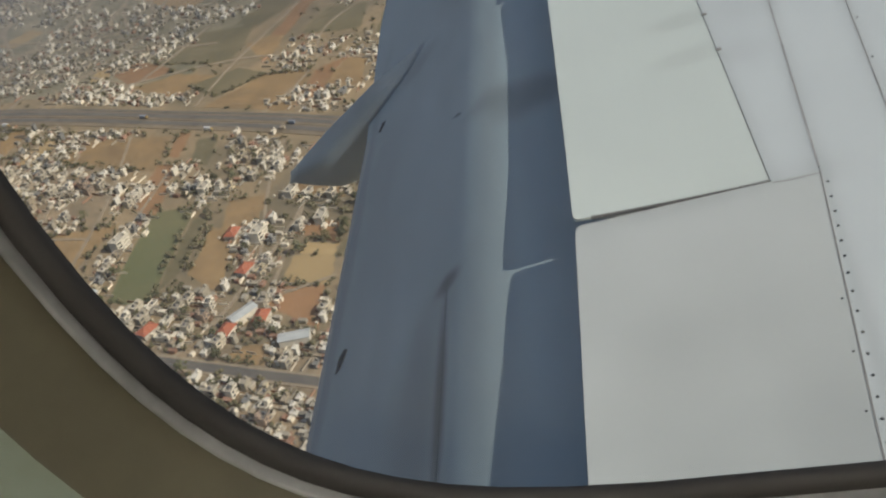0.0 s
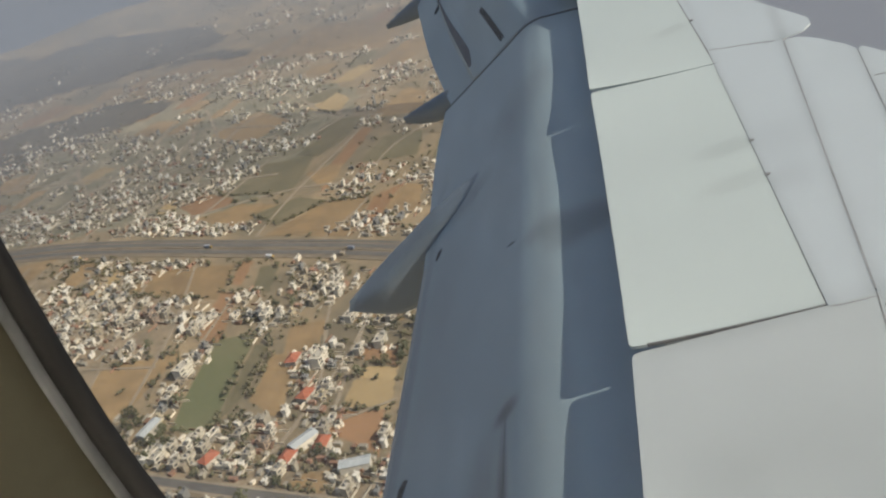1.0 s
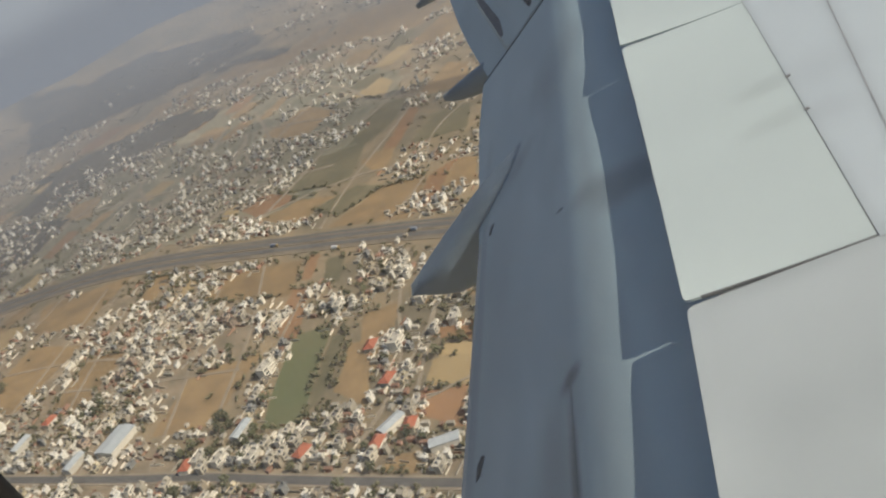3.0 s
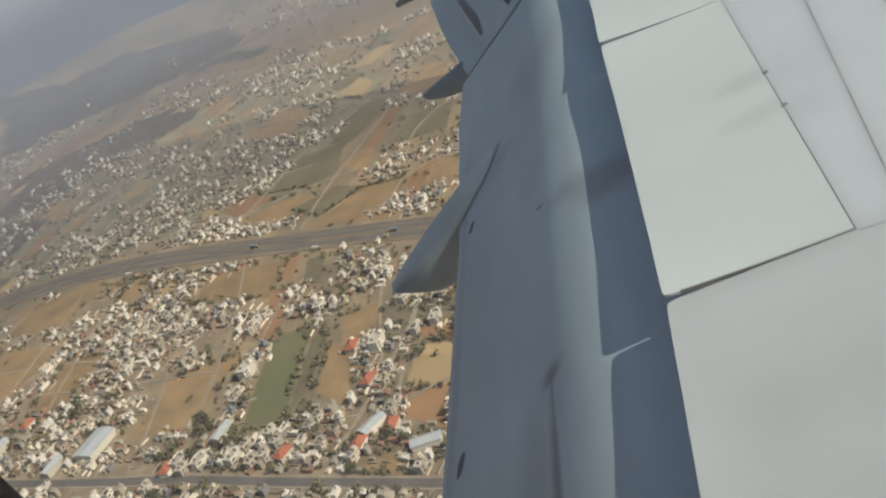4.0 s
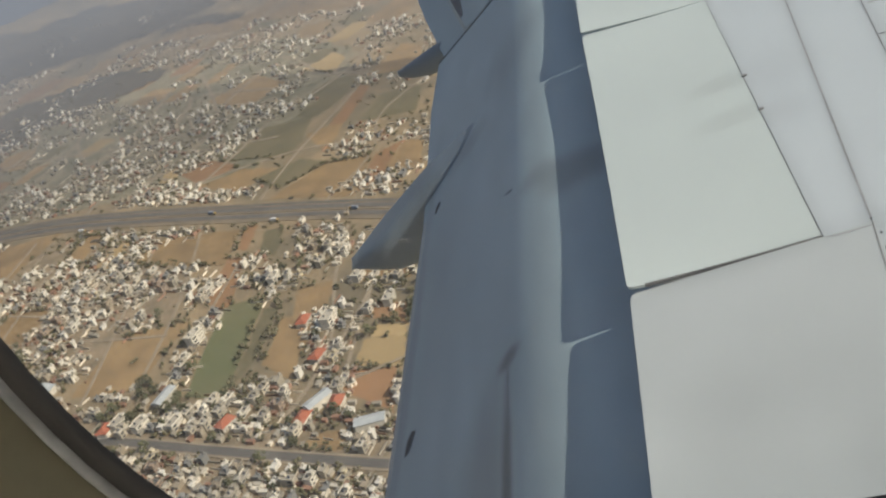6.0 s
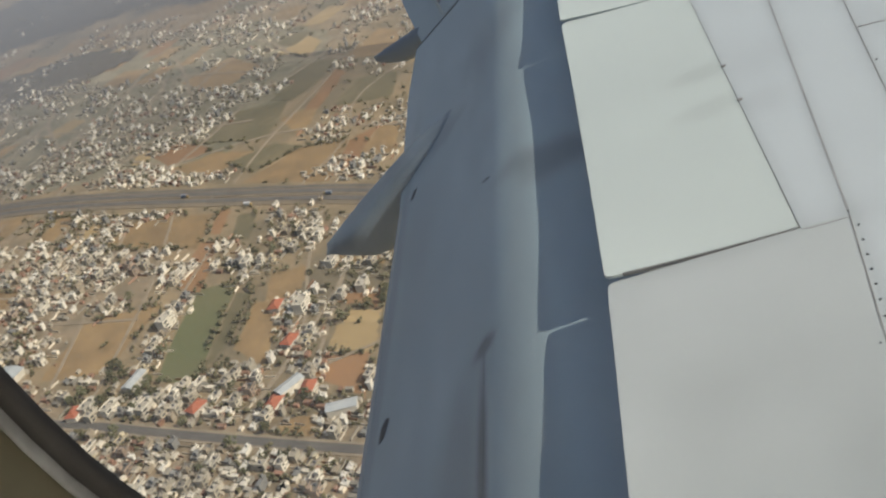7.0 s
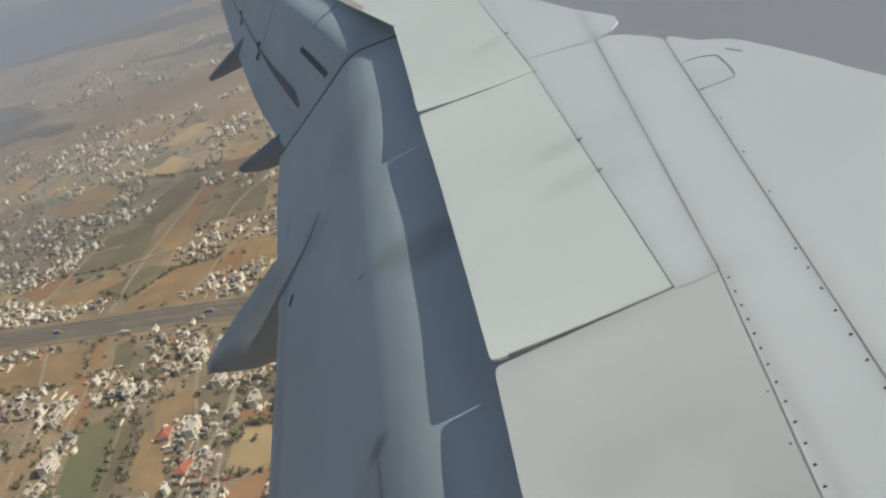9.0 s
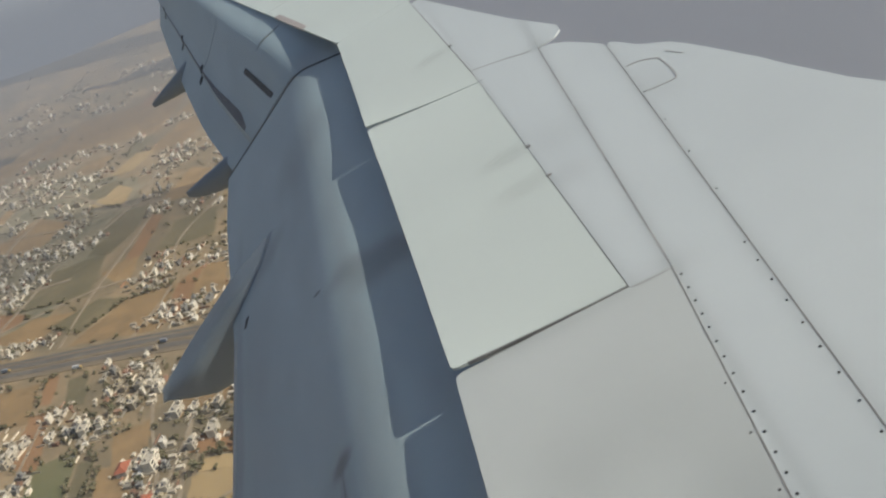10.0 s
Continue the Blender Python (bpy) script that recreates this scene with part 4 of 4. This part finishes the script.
def flat_house(w, d, floors, wall_m, roof_m, label):
    """A flat-roofed rendered house: storeys set back, parapets, a stair room, a tank and deep openings."""
    ob = thing("house", label, "house", group="town houses")
    h = 3.1 * floors
    bm = bmesh.new()
    box(bm, -w / 2, w / 2, -d / 2, d / 2, 0, h)
    part("walls", bm, wall_m, ob)
    bm = bmesh.new()
    box(bm, -w / 2 - 0.5, w / 2 + 0.5, -d / 2 - 0.5, d / 2 + 0.5, h, h + 0.2)
    part("roof_slab", bm, roof_m, ob)
    for x0, x1, y0, y1 in ((-w / 2 - 0.5, w / 2 + 0.5, -d / 2 - 0.5, -d / 2 - 0.3), (-w / 2 - 0.5, w / 2 + 0.5, d / 2 + 0.3, d / 2 + 0.5), (-w / 2 - 0.5, -w / 2 - 0.3, -d / 2 - 0.3, d / 2 + 0.3), (w / 2 + 0.3, w / 2 + 0.5, -d / 2 - 0.3, d / 2 + 0.3)):
        bm = bmesh.new()
        box(bm, x0, x1, y0, y1, h + 0.2, h + 1.15)
        part("parapet", bm, wall_m, ob)
    bm = bmesh.new()
    sx, sy = random.choice((-1, 1)) * (w / 2 - 1.5), random.choice((-1, 1)) * (d / 2 - 1.7)
    box(bm, sx - 1.2, sx + 1.2, sy - 1.5, sy + 1.5, h + 0.2, h + 2.5)
    box(bm, sx - 1.4, sx + 1.4, sy - 1.7, sy + 1.7, h + 2.5, h + 2.7)
    part("stair_room", bm, wall_m, ob)
    bm = bmesh.new()
    bmesh.ops.create_cone(bm, cap_ends=True, segments=10, radius1=0.8, radius2=0.7, depth=1.5, matrix=Matrix.Translation((-sx * 0.6, -sy * 0.5, h + 1.1)))
    part("water_tank", bm, TANK, ob)
    for f in range(floors):
        for side in (1, -1):
            bm = bmesh.new()
            x = side * (w / 2)
            box(bm, x - 0.25, x + 0.04, -d / 2 + 1.2, -d / 2 + 1.2 + d * 0.3, 3.1 * f + 0.9, 3.1 * f + 2.4)
            part("window", bm, DARK, ob)
        bm = bmesh.new()
        box(bm, w / 2, w / 2 + 1.2, d * 0.05, d * 0.42, 3.1 * f + 2.75, 3.1 * f + 2.95)
        part("sunshade", bm, roof_m, ob)
    return ob


def tiled_house(w, d, wall_m, label):
    """A low house under a hipped red tile roof."""
    ob = thing("house", label, "house", group="town houses")
    bm = bmesh.new()
    box(bm, -w / 2, w / 2, -d / 2, d / 2, 0, 4.5)
    part("walls", bm, wall_m, ob)
    bm = bmesh.new()
    e = [bm.verts.new(p) for p in ((-w / 2 - 0.7, -d / 2 - 0.7, 4.4), (w / 2 + 0.7, -d / 2 - 0.7, 4.4), (w / 2 + 0.7, d / 2 + 0.7, 4.4), (-w / 2 - 0.7, d / 2 + 0.7, 4.4))]
    r = [bm.verts.new(p) for p in ((0, -d / 2 + w / 2, 7.2), (0, d / 2 - w / 2, 7.2))]
    for f in ((e[0], e[1], r[0]), (e[1], e[2], r[1], r[0]), (e[2], e[3], r[1]), (e[3], e[0], r[0], r[1]), (e[3], e[2], e[1], e[0])):
        bm.faces.new(f)
    part("roof", bm, TILE, ob, "red tiled hipped roof")
    bm = bmesh.new()
    box(bm, w / 2 - 0.2, w / 2 + 0.04, -1.5, 1.5, 0.8, 2.4)
    part("window", bm, DARK, ob)
    return ob


def shed(w, d, label):
    """A long works shed with a shallow metal roof."""
    ob = thing("shed", label, "shed", group="works sheds")
    bm = bmesh.new()
    box(bm, -w / 2, w / 2, -d / 2, d / 2, 0, 6)
    part("walls", bm, WALLS[1], ob)
    bm = bmesh.new()
    loft(bm, [[(-w / 2 - 0.6, y, 6.0), (w / 2 + 0.6, y, 6.0), (w / 2 + 0.6, y, 6.25), (0, y, 7.6), (-w / 2 - 0.6, y, 6.25)] for y in (-d / 2 - 0.6, d / 2 + 0.6)])
    bmesh.ops.recalc_face_normals(bm, faces=bm.faces)
    part("roof", bm, SHEET, ob, "pale metal sheet roof")
    return ob


def near_line(x, y, pts, r):
    p = Vector((x, y))
    for a, b in zip(pts, pts[1:]):
        a, b = Vector(a), Vector(b)
        t = max(0, min(1, (p - a).dot(b - a) / (b - a).length_squared))
        if (p - a.lerp(b, t)).length < r:
            return True
    return False


def in_field(x, y, margin=3):
    p = Vector((x, y))
    for cs in FIELDS:
        turn = [(b - a).cross(p - a) for a, b in zip(cs, cs[1:] + cs[:1])]
        far = [t / (b - a).length for t, a, b in zip(turn, cs, cs[1:] + cs[:1])]
        if min(far) > -margin or max(far) < margin:
            return True
    return False


TAKEN = {}


def free(x, y, r):
    for i in range(int((x - 40) // 40), int((x + 40) // 40) + 1):
        for j in range(int((y - 40) // 40), int((y + 40) // 40) + 1):
            for a, b, c in TAKEN.get((i, j), ()):
                if math.hypot(x - a, y - b) < r + c:
                    return False
    return True


def take(x, y, r):
    TAKEN.setdefault((int(x // 40), int(y // 40)), []).append((x, y, r))


def on_road(x, y, r):
    return near_line(x, y, HIGHWAY, 22 + r) or near_line(x, y, LOW, 6 + r) or any(near_line(x, y, p, 2.5 + r) for p in LANES)


# density of building over the plan: clumps of town, open country between
def density(x, y):
    n = noise.noise((x / 110, y / 110, 1.5)) + 0.5 * noise.noise((x / 40, y / 40, 4.5))
    if y < 470:
        return 0.55 + 0.4 * n
    if y < 880:
        return (0.20 if x < -420 else 0.04) + 0.8 * n
    if y < 1350:
        return (0.22 if x < -480 else 0.02) + 0.75 * n
    return 0.10 + 0.75 * n - (y - 1350) / 3500


def by_lane(x, y):
    """Houses stand in rows along the lanes and the roads."""
    return near_line(x, y, LOW, 26) or any(near_line(x, y, p, 19) for p in LANES)


KINDS = []
specs = [(5.5, 8.5, 2, 0, 0), (4, 11, 1, 1, 2), (5, 9.5, 2, 0, 2), (5, 7.5, 1, 2, 1), (6.5, 13, 2, 1, 2), (6, 7.5, 2, 3, 1), (4.5, 9, 1, 5, 0), (8, 15, 3, 1, 2), (4.5, 6, 1, 4, 1), (5, 7, 2, 1, 0)]
names = ("cream", "white", "beige", "brown", "grey", "yellowish")
for w, d, fl, wi, ri in specs:
    KINDS.append((max(w, d) / 2, flat_house(w, d, fl, WALLS[wi], ROOFS[ri], f"{names[wi]} rendered flat-roofed house of {('one', 'two', 'three', 'four')[fl - 1]} storeys")))
KINDS.append((7, tiled_house(9, 13, WALLS[1], "low white house under a red tiled hip roof")))
used = set()


def put(k, x, y, turn):
    r, src = KINDS[k]
    m = pose(x, y, 0.0, 0, 0, turn)
    if k not in used:
        used.add(k)
        src.matrix_world = m
    else:
        copy_thing(src, m)


big = shed(20, 32, "large pale works shed with a white metal roof")
big.matrix_world = pose(-523, 533, 0, 0, 0, -14)
take(-523, 533, 20)
for x, y in ((-556, 516), (-394, 509), (-262, 478), (-640, 560), (-218, 449)):
    take(x, y, 9)
small = shed(8, 20, "long pale shed with a metal roof")
small.matrix_world = pose(-556, 516, 0, 0, 0, -12)
for x, y, t in ((-394, 509, -14), (-262, 478, -38), (-640, 560, -12), (-218, 449, -80)):
    copy_thing(small, pose(x, y, 0, 0, 0, t))

near, far = [], []
# houses whose places stand out: a column of white blocks, a tiled house, a row by the lane, clusters by the highway
def house_row(x0, y0, x1, y1, n, side):
    for i in range(n):
        u = (i + 0.5 + random.uniform(-0.25, 0.25)) / n
        x, y = x0 + (x1 - x0) * u + random.uniform(-side, side) * 0.6, y0 + (y1 - y0) * u + random.uniform(-side, side)
        k = random.choices(range(11), (5, 5, 5, 4, 5, 3, 3, 3, 4, 5, 1))[0]
        if not free(x, y, 4.6):
            continue
        take(x, y, 4.6)
        (near if y < 720 else far).append((k, x, y, -13 + random.gauss(0, 5)))


house_row(-822, 1457, -600, 1509, 34, 12)
house_row(-518, 1374, -471, 1386, 7, 10)
house_row(-402, 1322, -342, 1375, 10, 14)
house_row(-507, 1179, -468, 1181, 6, 8)
house_row(-503, 1093, -438, 1095, 14, 14)
house_row(-539, 1000, -475, 1026, 18, 12)
house_row(-557, 962, -509, 984, 14, 12)
house_row(-324, 816, -254, 817, 14, 6)
house_row(-309, 832, -257, 833, 12, 6)
house_row(-352, 764, -312, 670, 9, 8)
house_row(-326, 746, -285, 676, 9, 8)
house_row(-316, 752, -300, 757, 2, 3)
house_row(-389, 671, -326, 652, 11, 7)
house_row(-420, 648, -409, 666, 5, 6)
house_row(-395, 516, -397, 630, 16, 3)
house_row(-513, 683, -451, 682, 14, 8)
house_row(-538, 779, -498, 789, 9, 5)
house_row(-291, 594, -261, 557, 6, 5)
house_row(-263, 524, -257, 546, 6, 5)
house_row(-320, 478, -309, 505, 8, 4)
house_row(-299, 467, -288, 499, 8, 4)
house_row(-352, 481, -340, 500, 6, 5)
house_row(-271, 460, -246, 499, 11, 3)
house_row(-251, 580, -219, 600, 5, 5)
house_row(-272, 636, -223, 625, 8, 6)
house_row(-358, 460, -333, 491, 9, 5)
house_row(-423, 481, -358, 483, 10, 6)
house_row(-555, 493, -536, 528, 6, 6)
house_row(-221, 442, -210, 450, 2, 3)
house_row(-333, 926, -308, 934, 5, 5)
house_row(-754, 1181, -715, 1203, 8, 10)
house_row(-994, 1381, -912, 1475, 14, 30)
for x, y in ((-302, 583), (-277, 533), (-248, 475), (-330, 470), (-432, 482)):
    near.append((10, x, y, -13 + random.gauss(0, 8)))
    take(x, y, 7)
rnd = random.Random(11)
for _ in range(46000):
    y = 300 + 2100 * rnd.random() ** 1.8
    x = rnd.uniform(-0.62 * y - 420, -0.12 * y + 30)
    if rnd.random() > density(x, y) * (1.6 if by_lane(x, y) else 0.45) or len(near) + len(far) > 2050:
        continue
    k = rnd.choices(range(11), (6, 4, 5, 6, 1, 3, 4, 1, 6, 4, 1))[0]
    r = KINDS[k][0]
    if math.hypot(x, y) > 2150 or in_field(x, y) or on_road(x, y, r * 0.8) or not free(x, y, r * 1.05):
        continue
    take(x, y, r * 1.05)
    (near if len(near) < 290 and y < 760 else far).append((k, x, y, -13 + rnd.choice((0, 0, 0, 0, 90)) + rnd.gauss(0, 4)))
for k, x, y, t in near:
    put(k, x, y, t)
far_mats = [LIME, WALLS[0], LIME, WALLS[2], WALLS[1], WALLS[4]]
clumps = [bmesh.new() for _ in far_mats]
for k, x, y, t in far:
    bm = clumps[rnd.randrange(len(clumps))]
    n0 = len(bm.verts)
    w, d, fl = (specs[k][:3] if k < 10 else (9, 13, 2))
    w, d, fl = w * rnd.uniform(0.45, 0.75), d * rnd.uniform(0.35, 0.8), 1 if rnd.random() < 0.75 else 2
    h = 3.1 * fl
    z = ground_z(x, y)
    box(bm, -w / 2, w / 2, -d / 2, d / 2, -3, h)
    box(bm, -w / 2 - 0.4, w / 2 + 0.4, -d / 2 - 0.4, d / 2 + 0.4, h, h + 0.8)
    box(bm, 0, w / 3, d / 6, d / 2 - 0.5, h + 0.8, h + 3)
    bm.verts.ensure_lookup_table()
    bmesh.ops.transform(bm, matrix=pose(x, y, z, 0, 0, t), verts=bm.verts[n0:])
for bm, m in zip(clumps, far_mats):
    tagged(part("far_houses", bm, m), "scattered pale flat-roofed houses far off", "houses", kind="stuff")

# small plots in the open ground between the rows
plots = 0
for _ in range(4000):
    y = 420 + 1330 * rnd.random() ** 1.1
    x = rnd.uniform(-0.62 * y - 380, -0.12 * y)
    w, d = rnd.uniform(12, 34) * (1 + y / 1500), rnd.uniform(22, 60) * (1 + y / 1500)
    r = 0.4 * (w + d) / 2
    if plots > 180 or math.hypot(x, y) > 1850 or in_field(x, y, r * 0.9) or on_road(x, y, w * 0.4) or not free(x, y, r):
        continue
    take(x, y, r)
    plots += 1
    kind = rnd.choices((B, R, S, SC, GR), (7, 3, 3, 7, 0.3))[0]
    m = pose(x, y, 0, 0, 0, -13 + rnd.gauss(0, 6))
    cs = [m @ Vector((a * w / 2 * rnd.uniform(0.8, 1.1), b * d / 2 * rnd.uniform(0.8, 1.1), 0)) for a, b in ((-1, -1), (1, -1), (1, 1), (-1, 1))]
    field(*kind, *[v for c in cs for v in (c.x, c.y)])

# small outbuildings, yard walls and stacks among the houses
yard_mats = [mat("yard_" + n, c, None, 0.9, scale=0.3, fine=2, island=0.3) for n, c in (("limewash", (0.66, 0.58, 0.45)), ("concrete", (0.36, 0.32, 0.25)), ("brick", (0.30, 0.17, 0.11)))]
yards = [([], []) for _ in yard_mats]
for k, x, y, t in near + far:
    for _ in range(7 if y < 1000 else 3):
        v, f = yards[rnd.choices((0, 1, 2), (5, 4, 2))[0]]
        a = rnd.uniform(0, 6.283)
        d = rnd.uniform(5, 16)
        px, py = x + d * math.cos(a), y + d * math.sin(a)
        if near_line(px, py, HIGHWAY, 25) or near_line(px, py, LOW, 8):
            continue
        w, l, h = rnd.choice(((2.5, 3.5, 2.6), (0.3, 12, 1.8), (3, 6, 3.0), (0.3, 8, 1.8), (1.5, 1.8, 1.5)))
        m = pose(px, py, hill(px, py), 0, 0, t + rnd.choice((0, 90)))
        n0 = len(v)
        v += [tuple(m @ Vector(p)) for p in ((-w / 2, -l / 2, -1), (w / 2, -l / 2, -1), (w / 2, l / 2, -1), (-w / 2, l / 2, -1), (-w / 2, -l / 2, h), (w / 2, -l / 2, h), (w / 2, l / 2, h), (-w / 2, l / 2, h))]
        f += [[i + n0 for i in q] for q in ((3, 2, 1, 0), (4, 5, 6, 7), (0, 1, 5, 4), (1, 2, 6, 5), (2, 3, 7, 6), (3, 0, 4, 7))]
for (v, f), m in zip(yards, yard_mats):
    me = bpy.data.meshes.new("yard_buildings")
    me.from_pydata(v, [], f)
    me.materials.append(m)
    tagged(new("yard_buildings", me), "small sheds and yard walls between houses", "sheds", kind="stuff")

# ---- land: trees ----
def tree(height, spread_r, seed):
    """A tapered trunk with limbs and a crown of many small uneven clumps."""
    rr = random.Random(seed)
    ob = thing("tree", "dark green broadleaf tree beside houses", "tree", group="trees in the town")
    bm = bmesh.new()
    loft(bm, [[(0.28 * s * math.cos(a) + lean, 0.28 * s * math.sin(a), z) for a in (0, 1.26, 2.51, 3.77, 5.03)] for s, z, lean in ((1.3, 0, 0), (1, height * 0.3, 0.1), (0.5, height * 0.7, 0.3))])
    for i in range(4):
        a = i * 1.6 + rr.random()
        p, q = Vector((0.1, 0, height * 0.32)), Vector((spread_r * 0.6 * math.cos(a), spread_r * 0.6 * math.sin(a), height * 0.65))
        loft(bm, [[(c.x + s * math.cos(b), c.y + s * math.sin(b), c.z) for b in (0, 2.1, 4.2)] for c, s in ((p, 0.14), (q, 0.05))])
    part("trunk", bm, BARK, ob)
    bm = bmesh.new()
    for i in range(34):
        a, u = rr.uniform(0, 6.283), rr.random() ** 0.6
        z = height * (0.42 + 0.55 * rr.random())
        wide = spread_r * (1.1 - abs(z / height - 0.62) * 1.5) * u
        s = spread_r * rr.uniform(0.14, 0.3)
        m = pose(wide * math.cos(a), wide * math.sin(a), z, rr.uniform(0, 90), rr.uniform(0, 90), 0) @ Matrix.Diagonal((s, s * rr.uniform(0.7, 1.2), s * 0.7, 1))
        bmesh.ops.create_icosphere(bm, subdivisions=1, radius=1.0, matrix=m)
    for v in bm.verts:
        v.co += Vector((rr.uniform(-1, 1), rr.uniform(-1, 1), rr.uniform(-1, 1))) * spread_r * 0.06
    part("crown", bm, LEAF, ob)
    return ob


TREES = [tree(7, 3.0, 1), tree(9, 3.8, 2), tree(5.5, 2.4, 3), tree(11, 4.2, 4)]
seen_tree = set()
count, wood = 0, []
for _ in range(40000):
    y = 300 + 2300 * rnd.random() ** 1.6
    x = rnd.uniform(-0.62 * y - 450, -0.12 * y + 40)
    n = noise.noise((x / 90, y / 90, 9.0))
    if rnd.random() > 0.22 + 0.8 * n or y > 900 and rnd.random() < 0.5 or len(wood) > 5500:
        continue
    if on_road(x, y, 0.5) or in_field(x, y, -1) and rnd.random() > 0.04 or not free(x, y, 1.2):
        continue
    if count < 200 and y < 700:
        i = rnd.randrange(4)
        m = pose(x, y, 0, 0, 0, rnd.uniform(0, 360))
        if i in seen_tree:
            copy_thing(TREES[i], m)
        else:
            seen_tree.add(i)
            TREES[i].matrix_world = m
        count += 1
    else:
        wood.append((x, y))
for k, x, y, t in near + far:
    for _ in range(rnd.choice((0, 1, 1, 2))):
        a, d = rnd.uniform(0, 6.283), rnd.uniform(6, 13)
        px, py = x + d * math.cos(a), y + d * math.sin(a)
        if not on_road(px, py, 0) and free(px, py, 0.5) and not in_field(px, py, -2):
            wood.append((px, py))
# hedges and bushes along some field edges
for cs in FIELDS:
    for a, b in zip(cs, cs[1:] + cs[:1]):
        if rnd.random() < (0.3 if a.y < 900 else 0.06):
            n = int((b - a).length / 3.5)
            for i in range(n):
                if rnd.random() < 0.6:
                    p = a.lerp(b, (i + rnd.random()) / n)
                    if not on_road(p.x, p.y, 0):
                        wood.append((p.x + rnd.gauss(0, 0.8), p.y + rnd.gauss(0, 0.8)))
verts, faces = [], []
ico = bmesh.new()
bmesh.ops.create_icosphere(ico, subdivisions=1, radius=1.0)
iv, jf = [v.co.copy() for v in ico.verts], [[v.index for v in f.verts] for f in ico.faces]
ico.free()
for x, y in wood:
    z = hill(x, y)
    s = rnd.uniform(1.3, 2.8)
    for c in range(4):
        ox, oy, oz, q = rnd.gauss(0, s * 0.55), rnd.gauss(0, s * 0.55), s * rnd.uniform(0.5, 1.7), s * rnd.uniform(0.4, 0.75)
        n0 = len(verts)
        verts += [(x + ox + v.x * q * rnd.uniform(0.75, 1.2), y + oy + v.y * q * rnd.uniform(0.75, 1.2), z + oz + v.z * q * 0.8) for v in iv]
        faces += [[i + n0 for i in f] for f in jf]
me = bpy.data.meshes.new("woodland")
me.from_pydata(verts, [], faces)
me.materials.append(mat("bush_leaves", (0.15, 0.125, 0.065), (0.10, 0.09, 0.046), 0.85, scale=0.05, fine=1.0, island=0.35))
tagged(new("woodland", me), "dark green trees and bushes scattered between houses", "trees", kind="stuff")

# ---- land: vehicles on the carriageway ----
PAINTS = [mat("vehicle_paint", c, None, 0.35, scale=1) for c in ((0.75, 0.75, 0.74), (0.45, 0.30, 0.10), (0.25, 0.28, 0.33))]
RUBBER = mat("tyre_rubber", (0.02, 0.02, 0.02), None, 0.9)


def lorry(paint, label):
    ob = thing("lorry", label, "lorry", group="vehicles on the road")
    bm = bmesh.new()
    box(bm, -4.5, 2.2, -1.2, 1.2, 1.0, 3.6)
    part("cargo_box", bm, paint, ob)
    bm = bmesh.new()
    box(bm, 2.4, 4.3, -1.15, 1.15, 0.8, 2.9)
    bmesh.ops.bevel(bm, geom=bm.edges[:], offset=0.2, segments=1, affect="EDGES")
    part("cab", bm, PAINTS[1], ob)
    for x in (-3.2, -2.0, 3.2):
        for y in (-1.1, 1.1):
            bm = bmesh.new()
            bmesh.ops.create_cone(bm, cap_ends=True, segments=12, radius1=0.5, radius2=0.5, depth=0.35, matrix=pose(x, y, 0.5, 90))
            part("wheel", bm, RUBBER, ob)
    return ob


a = lorry(PAINTS[0], "white box lorry on the carriageway")
a.matrix_world = pose(-385, 773, 0.62, 0, 0, -17)
for x, y, t in ((-640, 842, -8),):
    copy_thing(a, pose(x, y, 0.62, 0, 0, t))
b = lorry(PAINTS[2], "dark blue-grey box lorry on the carriageway")
b.matrix_world = pose(-470, 818, 0.62, 0, 0, -15)
copy_thing(b, pose(-300, 765, 0.62, 0, 0, 162))
